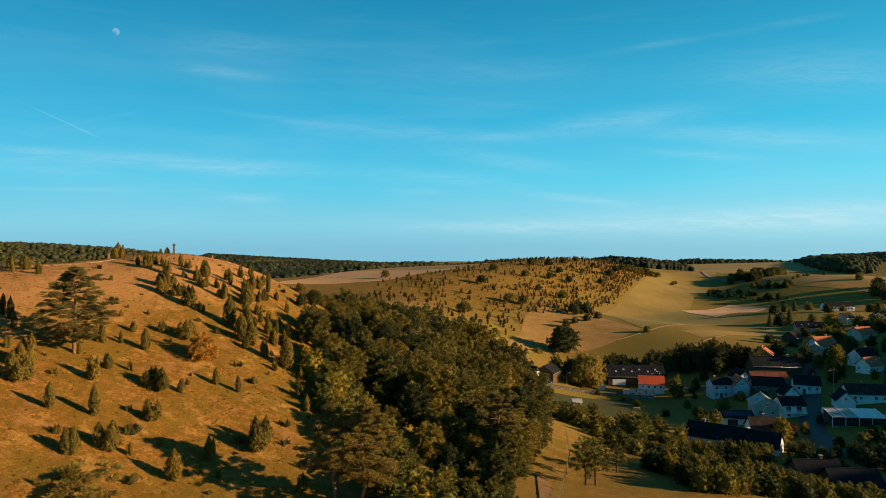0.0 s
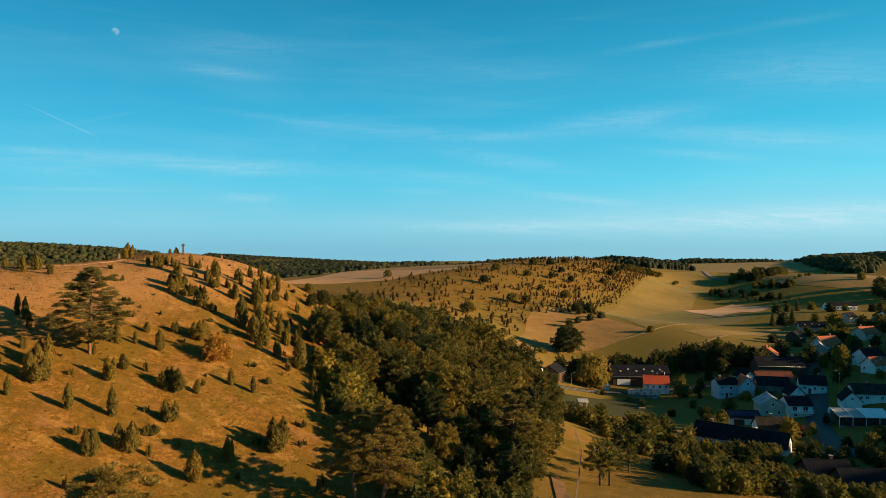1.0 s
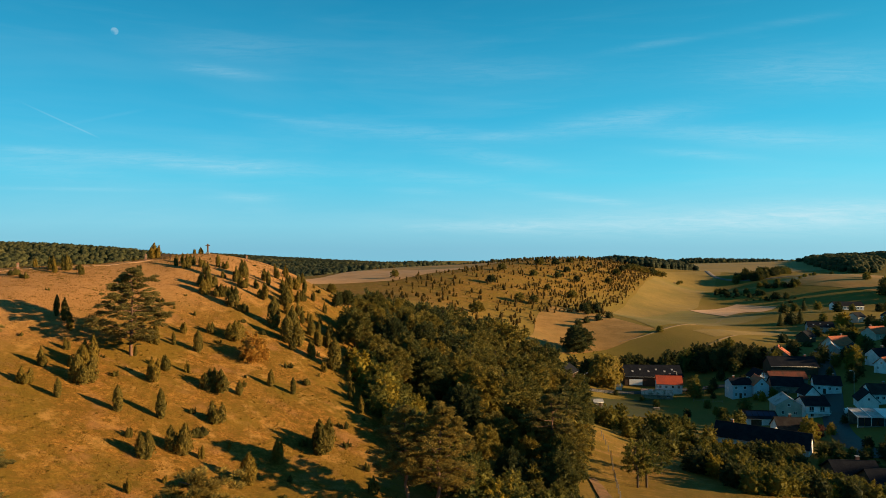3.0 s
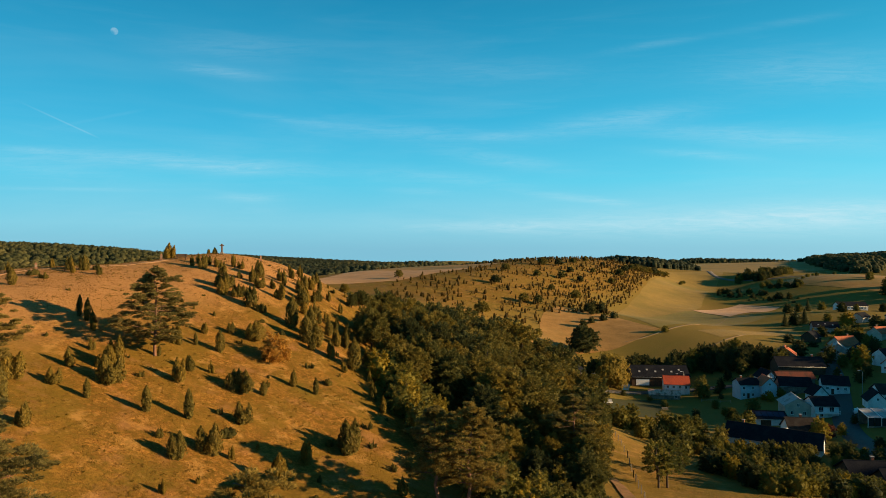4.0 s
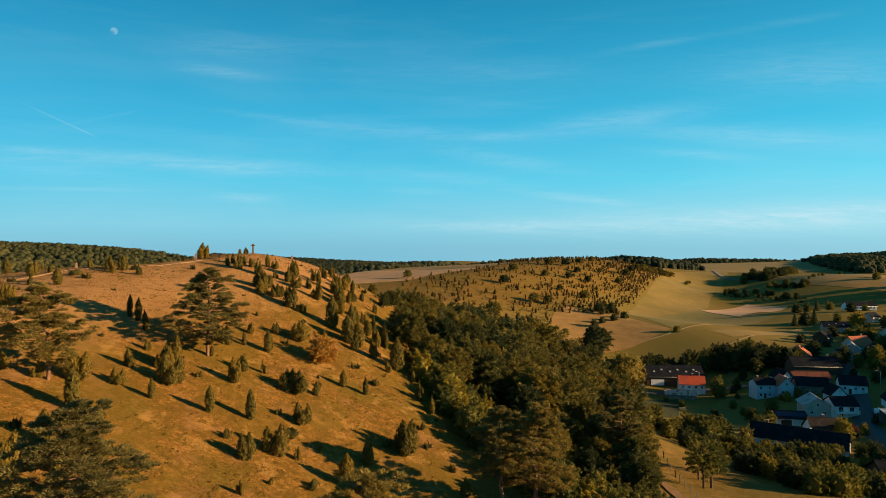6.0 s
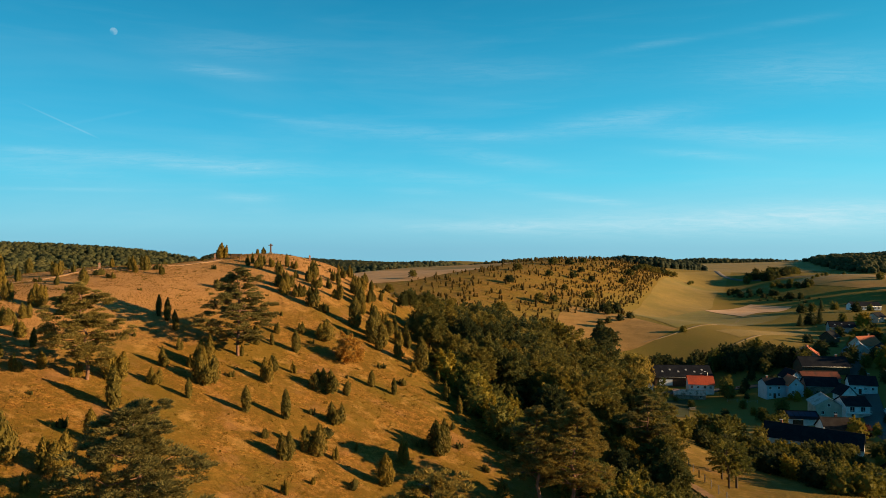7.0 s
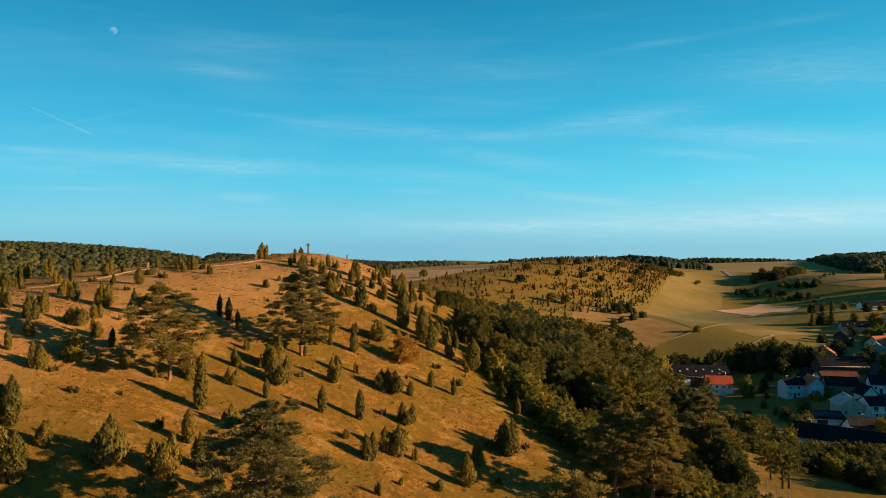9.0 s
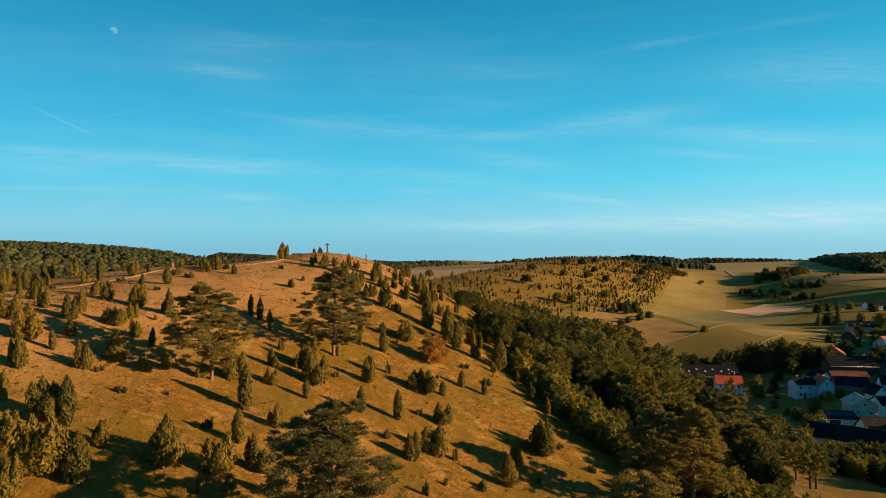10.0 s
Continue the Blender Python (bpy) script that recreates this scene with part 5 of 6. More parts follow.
RIDGE_TREES = [(38, 492), (25, 429), (75, 555), (90, 562), (83, 511), (62, 493), (66, 454), (99, 517), (39, 392), (48, 394), (82, 451), (120, 564), (132, 547), (11, 334), (96, 541), (164, 624), (150, 590), (140, 612), (108, 590), (178, 652), (128, 630), (-38, 432)]
for x, y in RIDGE_TREES:
    TREE["ridge"].plant(rng, x, y, rng.uniform(0.75, 1.15), "", "trees on the back ridge", rng.uniform(0.95, 1.2), 0.2)
for x, y in ((185, 660), (192, 668), (205, 685), (214, 694), (222, 700), (230, 706), (198, 676)):
    TREE["ridge"].plant(rng, x, y, rng.uniform(1.0, 1.3), "", "trees on the back ridge", 1.2, 0.3)
for kind, x, y, h in (("shade", 338, 512, 1.3), ("shade", 346, 520, 1.4), ("village", 352, 532, 1.2), ("shade", 336, 498, 1.1), ("village", 357, 563, 0.9), ("shade", 344, 490, 1.2), ("village", 352, 505, 1.3), ("thicket", 362, 572, 1.2)):
    TREE[kind].plant(rng, x, y, h, "", "trees on the eastern slope", 1.25, 0.8)
for x, y in ((239, 686), (243, 693), (248, 700), (105, 338), (320, 600), (331, 612), (344, 620), (352, 640), (362, 622)):
    TREE["bush"].plant(rng, x, y, rng.uniform(0.8, 1.2), "", "field bushes", 1.3)
for k in TREE.values():
    k.finish()


# ---- scrub on the back ridge and far woods: stuff ----


def scrub():
    r = np.random.default_rng(51)
    soup = Soup()
    n = 0
    while n < 2300:
        x, y = r.uniform(-70, 235), r.uniform(300, 745)
        z = hz(x, y)
        edge = 95 + (y - 412) * 0.443 if y > 412 else 88 + (y - 340) * 0.1        # the field's boundary east of the ridge
        if x > edge - 2 or z < 8.5 or inside([(28, 288), (72, 317), (104, 344), (84, 391), (48, 373)], x, y) or (y < 470 and x < -40) or r.uniform() > 0.28 + 0.72 * smooth01((x - edge + 75) / 60):
            continue
        if inside([(-100, 388), (-36, 420), (14, 500), (48, 590), (0, 680), (-84, 545)], x, y):
            continue
        h = 0.9 + 2.5 * r.uniform(0, 1) ** 1.7
        w = h * r.uniform(0.34, 0.58)
        v, f = blob(r, (x, y, z + h * 0.46), (w * 0.62, w * 0.62, h * 0.54), 0.25)
        v[:, :2] = (v[:, :2] - (x, y)) * np.clip(1.15 - 0.45 * (v[:, 2:3] - z) / h, 0.5, 1.2) + (x, y)
        soup.add(v, f, True)
        m = 14
        p = np.stack([x + r.normal(0, w * .4, m), y + r.normal(0, w * .4, m), z + h * r.uniform(0.15, 1.0, m)], 1)
        v, f = cards(r, p, on_ball(r, m) * (1, 1, 0.2), 0.6, 0.24, 1.2, 0.3)
        soup.add(v, f)
        n += 1
    ob = new("juniper_scrub", soup.mesh("juniper_scrub", M["far_juniper"]))
    tagged(ob, "hundreds of dark junipers dotted over the back ridge", "scrub", kind="stuff")


def gap_to(x, y, a, b):
    """Distance from x, y to the stretch from a to b."""
    ux, uy = b[0] - a[0], b[1] - a[1]
    t = max(0.0, min(1.0, ((x - a[0]) * ux + (y - a[1]) * uy) / (ux * ux + uy * uy)))
    return math.hypot(x - a[0] - t * ux, y - a[1] - t * uy)


def far_wood(name, poly, n, seed, label, size=(4.0, 6.5), tall=(11, 17), low=True, leaves=20):
    r = np.random.default_rng(seed)
    soup = Soup()
    xs, ys = [p[0] for p in poly], [p[1] for p in poly]
    k = 0
    while k < n:
        x, y = r.uniform(min(xs), max(xs)), r.uniform(min(ys), max(ys))
        if not inside(poly, x, y):
            continue
        near = min(gap_to(x, y, poly[i - 1], poly[i]) for i in range(len(poly)))
        shrink = 0.5 + 0.5 * min(1.0, near / 22)
        s, h, z = r.uniform(*size) * (0.4 + 0.6 * shrink), r.uniform(*tall) * shrink, hz(x, y)
        crown = min(h * 0.42, s * 1.15)
        v, f = blob(r, (x, y, z + h - crown), (s * 0.95, s * 0.95, crown * 0.95), 0.16, low)
        soup.add(v, f, True)
        low_h = max(2.0, (h - crown) * 0.75)
        v, f = blob(r, (x, y, z + low_h * 0.4), (s * 1.15, s * 1.15, low_h * 0.75), 0.25)
        soup.add(v, f, True)
        m = leaves
        d = on_ball(r, m)
        d[:, 2] = abs(d[:, 2])
        p = np.array((x, y, z + h - crown)) + d * (s, s, crown) * r.uniform(0.9, 1.06, (m, 1))
        v, f = cards(r, p, d, s * 0.24, s * 0.20, 0.0, 0.25)
        soup.add(v, f)
        k += 1
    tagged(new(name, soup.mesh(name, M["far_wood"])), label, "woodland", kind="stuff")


scrub()
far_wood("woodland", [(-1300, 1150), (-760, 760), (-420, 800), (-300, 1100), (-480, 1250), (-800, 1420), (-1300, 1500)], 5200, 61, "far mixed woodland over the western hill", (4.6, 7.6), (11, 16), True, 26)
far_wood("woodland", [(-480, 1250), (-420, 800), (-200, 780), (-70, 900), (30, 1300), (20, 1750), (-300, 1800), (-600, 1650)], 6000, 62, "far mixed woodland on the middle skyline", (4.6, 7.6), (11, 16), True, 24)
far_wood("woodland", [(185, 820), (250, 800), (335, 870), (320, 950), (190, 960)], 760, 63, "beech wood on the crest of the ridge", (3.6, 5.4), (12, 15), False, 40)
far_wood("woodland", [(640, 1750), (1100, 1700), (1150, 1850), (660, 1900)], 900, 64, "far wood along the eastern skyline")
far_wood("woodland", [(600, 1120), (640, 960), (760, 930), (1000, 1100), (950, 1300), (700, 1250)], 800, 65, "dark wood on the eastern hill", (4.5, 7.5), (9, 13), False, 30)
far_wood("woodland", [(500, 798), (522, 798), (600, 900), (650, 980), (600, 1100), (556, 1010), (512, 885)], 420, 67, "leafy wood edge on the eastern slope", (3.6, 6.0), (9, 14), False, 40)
# the next four woods stand out of view, added to shade the village
far_wood("woodland", [(150, 40), (220, 36), (235, 90), (225, 150), (170, 150), (150, 100)], 110, 34, "unseen broad-leaved wood on the southern rise, added to shade the village", (2.8, 4.2), (6.5, 10), True, 260)
far_wood("woodland", [(190, 142), (228, 140), (234, 204), (206, 212), (192, 180)], 75, 68, "unseen broad-leaved wood above the village, added to shade it", (3.0, 4.6), (10, 13.5), True, 160)
far_wood("woodland", [(325, 110), (350, 105), (365, 190), (364, 203), (328, 201)], 60, 33, "unseen broad-leaved wood on the east hill, added to shade the village", (2.8, 4.2), (9.5, 13), True, 120)
far_wood("woodland", [(332, 226), (362, 228), (360, 246), (335, 248)], 22, 38, "unseen broad-leaved wood on the east hill's shoulder, added for shade", (2.8, 4.2), (9.5, 13), True, 120)
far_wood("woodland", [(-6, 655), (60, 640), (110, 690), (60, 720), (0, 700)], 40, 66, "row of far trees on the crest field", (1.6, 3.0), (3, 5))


def grass_tufts():
    r = np.random.default_rng(71)
    soup = Soup()
    n = 260000
    x, y = r.uniform(-96, 10, n), r.uniform(32, 130, n)
    z = height(x, y)
    rough = np.sin(x * 0.9 + 2.1 * np.sin(y * 0.4)) * np.sin(y * 0.7 + 1.7 * np.sin(x * 0.33)) + 0.6 * np.sin(x * 0.27 + y * 0.19)
    keep = (dryness(x, y, z) > r.uniform(0.35, 0.9, n)) & (rough > r.uniform(-1.3, 1.3, n))
    x, y, z = x[keep], y[keep], z[keep]
    a = r.uniform(0, 6.283, len(x))
    out = np.stack([np.cos(a) * 0.5, np.sin(a) * 0.5, np.full(len(x), 0.55)], 1)
    v, f = cards(r, np.stack([x, y, z + 0.03], 1), out, 0.16, 0.040, 0.9, 0.25)
    soup.add(v, f)
    tagged(new("grass", soup.mesh("grass", M["grass"])), "tufts of straw-dry grass over the hillside", "grass", kind="stuff")


def herbs():
    """Low green herbs and thorn seedlings dotted through the turf."""
    r = np.random.default_rng(72)
    soup = Soup()
    n = 0
    while n < 2400:
        x, y = r.uniform(-94, 6), r.uniform(34, 126)
        z = hz(x, y)
        if dryness(x, y, z) < 0.6 or noise.noise(Vector((x * 0.07, y * 0.07, 3.0))) < r.uniform(-0.35, 0.45):
            continue
        m, s = int(r.integers(8, 26)), r.uniform(0.10, 0.34)
        d = on_ball(r, m)
        d[:, 2] = abs(d[:, 2]) * 0.7
        v, f = cards(r, np.array((x, y, z + 0.02)) + d * s, d, 0.11, 0.045, 0.5, 0.35)
        soup.add(v, f)
        n += 1
    tagged(new("herbs", soup.mesh("herbs", M["herb"])), "low olive-green herbs and seedlings in the turf", "herbs", kind="stuff")


grass_tufts()
herbs()

# ---- the village ----


def gable_wall(L, W, eave, rise, depth=2.5):
    """Solid of the outer walls with both gables, running into the ground."""
    bm = bmesh.new()
    x, y = L / 2, W / 2
    prof = [(-y, -depth), (y, -depth), (y, eave), (0, eave + rise), (-y, eave)]
    a = [bm.verts.new((-x, p, q)) for p, q in prof]
    b = [bm.verts.new((x, p, q)) for p, q in prof]
    bm.faces.new(a[::-1])
    bm.faces.new(b)
    for k in range(5):
        bm.faces.new((a[k], a[(k + 1) % 5], b[(k + 1) % 5], b[k]))
    return bm


def roof_slab(L, W, eave, rise, side, over=0.45, thick=0.2):
    """One pitch of a gabled roof, with eaves and verge overhang; its underside clears the walls."""
    bm = bmesh.new()
    y = W / 2 + over
    drop = rise * over / (W / 2)
    n = Vector((0, rise, W / 2)).normalized()
    lift = 0.03
    ridge, low = Vector((0, 0, eave + rise + lift)), Vector((0, y, eave - drop + lift))
    prof = [ridge, low, low + n * thick, Vector((0, 0, eave + rise + lift + thick / n.z))]
    x = L / 2 + over * 0.8
    a = [bm.verts.new((-x, p.y * side, p.z)) for p in prof]
    b = [bm.verts.new((x, p.y * side, p.z)) for p in prof]
    for f in (a[::-1], b, *[(a[k], a[(k + 1) % 4], b[(k + 1) % 4], b[k]) for k in range(4)]):
        bm.faces.new(f)
    bmesh.ops.recalc_face_normals(bm, faces=bm.faces)
    return bm


def put_window(parent, L, W, side, u, z, w, h, frame_mat):
    """A window on the front (f), back (k), right (r) or left (l) wall: frame, pane and sill."""
    turn = {"f": 0, "k": 180, "r": 90, "l": -90}[side]
    out = W / 2 if side in "fk" else L / 2
    t = 0.07
    ob = part("window", boxes((-w / 2, w / 2, -0.05, 0.02, h / 2 - t, h / 2), (-w / 2, w / 2, -0.05, 0.02, -h / 2, -h / 2 + t), (-w / 2, -w / 2 + t, -0.05, 0.02, -h / 2 + t, h / 2 - t),
                              (w / 2 - t, w / 2, -0.05, 0.02, -h / 2 + t, h / 2 - t), (-0.03, 0.03, -0.045, 0.02, -h / 2 + t, h / 2 - t)), frame_mat, parent)
    ob.matrix_basis = pose(0, 0, 0, 0, 0, turn) @ pose(u, -out, z)
    part("pane", boxes((-w / 2 + t, w / 2 - t, -0.02, 0.015, -h / 2 + t, h / 2 - t)), M["glass"], ob, "dark window glass")
    part("sill", boxes((-w / 2 - 0.08, w / 2 + 0.08, -0.14, 0.0, -h / 2 - 0.09, -h / 2 - 0.01)), frame_mat, ob)


def house(label, x, y, turn, L, W, eave, rise, wall, roof, windows=(), chimney=None, door=None, sky=0, category="house", z=None, group="houses of the village", wide_door=None):
    zz = (hz(x, y) if z is None else z)
    name = {"house": "house", "barn": "barn", "shed": "shed"}.get(category, "house")
    size = 0.87 if 100 < y < 250 else 0.95
    ob = thing(name, pose(x, y, zz, 0, 0, turn) @ Matrix.Scale(size, 4), label, category, group)
    wl = part("wall", gable_wall(L, W, eave, rise), M[wall], ob)
    for side in (1, -1):
        rf = part("roof", roof_slab(L, W, eave, rise, side), M[roof], ob)
        if side == -1 and sky:
            slope = math.degrees(math.atan2(rise, W / 2))
            for k in range(sky):
                u = (-0.42 + 0.84 * (k + 0.5) / sky) * L
                q = 0.45 if k % 2 else 0.62
                sl = part("skylight", boxes((-0.38, 0.38, -0.45, 0.45, 0.0, 0.10)), M["roof_light"], rf, "pale translucent roof light")
                sl.matrix_basis = pose(u, -W / 2 * q, eave + rise * (1 - q) + 0.03 + 0.2 / math.cos(radians(slope)), slope, 0, 0)
    bm = bmesh.new()
    box(bm, -L / 2 - 0.36, L / 2 + 0.36, -0.13, 0.13, eave + rise + 0.2, eave + rise + 0.32)
    part("ridge_cap", bm, M[roof], ob)
    for side, u, zc, w, h in windows:
        put_window(wl, L, W, side, u, zc, w, h, M["white_paint"])
    if chimney is not None:
        top = eave + rise + 1.0
        ch = part("chimney", boxes((chimney - 0.32, chimney + 0.32, 0.15, 0.75, eave + rise * 0.5, top)), M["brick"], ob, "brick chimney stack")
        part("chimney_cap", boxes((chimney - 0.42, chimney + 0.42, 0.05, 0.85, top, top + 0.1)), M["roof_light"], ch)
    if door is not None:
        d = part("door", boxes((door - 0.5, door + 0.5, -W / 2 - 0.05, -W / 2 + 0.02, 0.1, 2.15)), M["timber"], wl, "dark timber house door")
        part("door_handle", boxes((door + 0.32, door + 0.42, -W / 2 - 0.10, -W / 2 - 0.05, 1.05, 1.12)), M["metal"], d)
    if wide_door is not None:
        u, w, h, mat = wide_door
        gate = part("garage_door", boxes((u - w / 2, u + w / 2, -W / 2 - 0.05, -W / 2 + 0.02, 0.05, h)), M[mat], wl)
        for k in range(1, 4):
            part("slat", boxes((u - w / 2 + 0.05, u + w / 2 - 0.05, -W / 2 - 0.075, -W / 2 - 0.05, h * k / 4 - 0.04, h * k / 4 + 0.04)), M[mat], gate)
    # gutter along the front eaves
    g = tubes("gutter", [([(-L / 2 - 0.3, -W / 2 - 0.5, eave - rise * 0.9 / W + 0.02), (L / 2 + 0.3, -W / 2 - 0.5, eave - rise * 0.9 / W + 0.02)], [0.07, 0.07])], M["metal"], 6)
    part("gutter", g, None, ob, "grey metal rain gutter")
    return ob


W2 = [("f", u, zc, 1.0, 1.25) for u in (-2.6, 1.0) for zc in (1.6, 4.3)]
house("white house with a bright red tiled roof", 80.8, 255.0, -12, 9.6, 7.4, 4.1, 2.5, "plaster_white", "tile_red", [("f", u, 2.9, 0.9, 1.1) for u in (-3.6, -1.3, 1.2, 3.4)] + [("r", 0, 3.0, 0.9, 1.1)], 0.5)
house("low annexe with a rusty sheet roof", 73.6, 247.0, -14, 12.5, 6.0, 2.0, 1.3, "stone", "rust_sheet", [("f", 4.5, 1.3, 1.2, 0.9)], category="shed", group="")
# dark timber tone on the walls stands in for tree shade
house("long dark-roofed barn with pale roof lights", 78.5, 270.0, -3, 24.0, 11.0, 3.9, 3.6, "timber", "slate", (), None, None, 6, "barn", wide_door=(-7.5, 5.5, 2.6, "white_paint"))
house("small white house with a dark roof at the lane", 33.0, 247.0, -42, 6.0, 4.4, 2.3, 1.9, "plaster_white", "slate", [("r", 0.0, 1.7, 0.9, 1.1), ("f", 0, 1.6, 0.9, 1.1)])
# a grey barn whose shade is put into the wall colour
house("barn beside the small white house, shade put into its dark walls", 40.5, 254.0, 58, 8.0, 8.0, 3.4, 2.4, "timber", "slate", (), category="barn")
# plaster of this house and its wing has the bluish shade painted in
house("two-storey white house with white windows, blue shade put into its plaster", 100.4, 238.5, 2, 8.2, 7.0, 5.7, 1.9, "plaster_shaded", "slate", W2, -2.0, -0.8)
house("cross wing of the pale house with a red verge", 106.6, 236.5, 84, 8.0, 5.8, 4.9, 2.9, "plaster_shaded", "tile_orange", [("l", 0.0, 5.3, 0.9, 1.0), ("l", -1.4, 2.0, 0.9, 1.2)])
tw = house("white half-timbered gable house with a steep roof", 112.0, 247.5, 92, 8.0, 6.4, 4.4, 3.0, "plaster_white", "slate", ())
for p0, p1 in (((-3.2, 4.4), (3.2, 4.4)), ((-1.6, 4.4), (-1.6, 5.8)), ((1.6, 4.4), (1.6, 5.8)), ((0, 4.4), (0, 7.2)), ((-1.7, 5.8), (1.7, 5.8)), ((-2.8, 4.5), (-0.2, 6.9)), ((2.8, 4.5), (0.2, 6.9))):
    d = Vector((p1[0] - p0[0], p1[1] - p0[1]))
    beam = part("beam", boxes((0, d.length, -0.05, 0.02, -0.10, 0.10)), M["timber"], tw, "dark oak beam")
    beam.matrix_basis = pose(0, 0, 0, 0, 0, -90) @ pose(p0[0], -4.0, p0[1]) @ pose(0, 0, 0, 0, -math.degrees(math.atan2(d.y, d.x)), 0)
# walls given a dark timber colour to hold the shade on them
house("long dark slate-roofed farm building, shade put into its dark walls", 129.5, 258.0, -4, 18.6, 8.0, 4.2, 3.0, "timber", "slate", [("r", 0, 4.4, 0.9, 1.0)], 6.0)
house("low outbuilding with a dull red tiled roof", 121.5, 246.0, -4, 15.0, 7.0, 3.0, 2.1, "stone", "tile_dull", (), category="barn")
house("dark slate-roofed barn between the houses", 116.5, 236.5, -14, 12.0, 8.5, 3.0, 2.8, "stone", "slate", (), category="barn")
house("white plastered house with a dark roof at the street", 126.0, 228.0, -20, 9.4, 7.5, 3.8, 2.7, "plaster_white", "slate", [("f", u, 2.3, 0.9, 1.1) for u in (-3.0, 0.6, 3.2)] + [("r", 0, 2.6, 0.9, 1.1)], 2.6, -1.2)
house("white gabled wing of the street house", 117.2, 223.0, 88, 6.0, 5.8, 2.2, 3.0, "plaster_white", "slate", ())
house("pale gabled house with a light fibre roof", 100.5, 206.0, 76, 9.5, 8.6, 4.3, 2.7, "plaster_cream", "roof_light", [("l", 0.0, 4.6, 0.9, 1.1), ("l", -2.0, 1.9, 1.0, 1.2), ("l", 2.0, 1.9, 1.0, 1.2)])
sol = house("low garage with solar panels on its roof", 87.5, 196.5, -6, 10.0, 7.0, 2.7, 1.6, "plaster_white", "slate", (), category="shed", wide_door=(-2.0, 3.4, 2.2, "timber"))
for k in range(5):
    pv = part("solar_panel", boxes((-0.85, 0.85, -1.25, 1.25, 0, 0.06)), M["solar"], sol, "dark blue solar panel")
    pv.matrix_basis = pose(-3.8 + 1.9 * k, -1.75, 2.7 + 0.8 + 0.28, math.degrees(math.atan2(1.6, 3.5)), 0, 0)
bal = house("white house with a balcony and a dark roof", 106.5, 202.0, -4, 8.0, 8.0, 4.3, 2.2, "plaster_white", "slate", [("f", -2.0, 3.0, 1.6, 1.8), ("f", 1.6, 3.0, 1.6, 1.8), ("f", -1.8, 1.0, 1.0, 1.1)])
b = part("balcony", boxes((-3.8, 3.8, -5.4, -4.0, 1.75, 1.92)), M["white_paint"], bal, "white balcony slab")
part("railing", boxes(*[(-3.8 + 0.4 * k, -3.76 + 0.4 * k, -5.38, -5.34, 1.92, 2.8) for k in range(20)], (-3.8, 3.84, -5.40, -5.32, 2.8, 2.88)), M["white_paint"], b)
house("white-walled house with a steep dark roof", 85.6, 175.5, -8, 8.6, 7.6, 2.8, 3.1, "plaster_white", "tile_brown", [("f", 2.0, 1.6, 1.0, 1.0), ("f", -2.0, 1.6, 1.0, 1.0)], 0.2)
house("small garage with a grey-brown roof", 76.8, 167.5, 40, 5.5, 5.0, 2.3, 1.6, "plaster_cream", "roof_light", (), category="shed")
house("long dark-roofed farmhouse with a white gable end", 71.0, 160.5, -36, 24.0, 7.8, 2.9, 3.0, "plaster_white", "slate", [("r", -1.2, 1.5, 0.9, 1.2), ("r", 1.2, 1.5, 0.9, 1.2), ("r", 0, 4.0, 0.8, 0.9)], -8.0)
house("white gabled house across the street", 125.0, 205.0, 70, 8.0, 6.0, 2.8, 3.0, "plaster_white", "slate", [("l", 0, 3.4, 0.8, 0.9)])
house("long house with a dark roof and white walls", 134.5, 208.0, -8, 16.0, 8.0, 3.4, 2.6, "plaster_white", "tile_brown", [("f", u, 1.9, 1.0, 1.1) for u in (-6, -4, 1, 4)], -2.0)
house("bungalow with a dark tiled roof", 72.8, 128.5, -6, 9.4, 8.0, 2.2, 2.5, "timber", "slate", [("f", -2, 1.3, 1.1, 1.0), ("f", 2, 1.3, 1.1, 1.0)], 1.4)
house("lower bungalow wing with a dark roof", 75.5, 121.5, -6, 10.0, 7.6, 2.0, 2.5, "timber", "slate", [("f", -2.5, 1.3, 1.1, 1.0), ("f", 1.5, 1.3, 1.4, 1.0)])
house("white house with an orange-red tiled roof", 160.5, 247.0, 24, 9.0, 6.4, 3.4, 2.9, "plaster_white", "tile_orange", [("l", 0, 4.0, 0.9, 1.0), ("l", -1.6, 1.8, 0.9, 1.1), ("f", 0, 1.8, 1.0, 1.1)], sky=2)
house("white house with a dark roof and brick chimney", 166.5, 260.0, 12, 9.0, 7.0, 4.0, 2.6, "plaster_white", "slate", [("f", -2, 2.5, 0.9, 1.1)], 1.0)
house("farmhouse with a weathered orange roof", 168.0, 291.0, 16, 10.5, 8.5, 4.2, 3.5, "plaster_cream", "tile_orange", [("r", 0, 2.2, 0.9, 1.1), ("f", -2, 2.2, 0.9, 1.1), ("f", 2, 2.2, 0.9, 1.1)], 2.5)
house("grey gabled barn below the farmhouse", 158.5, 280.0, 62, 9.0, 7.4, 4.2, 2.8, "plaster_grey", "roof_light", [("l", 0, 3.4, 0.8, 0.9)], category="barn")
house("grey gabled shed with a dark roof", 165.5, 276.0, 62, 7.0, 6.4, 4.0, 2.5, "plaster_grey", "slate", (), category="barn")
house("stone barn with one red roof slope", 134.0, 276.0, 62, 8.6, 8.4, 4.4, 3.0, "stone", "tile_orange", (), category="barn")
house("dark-roofed shed at the village edge", 176.0, 331.0, 40, 8.0, 7.0, 3.0, 2.8, "timber", "slate", (), category="barn")
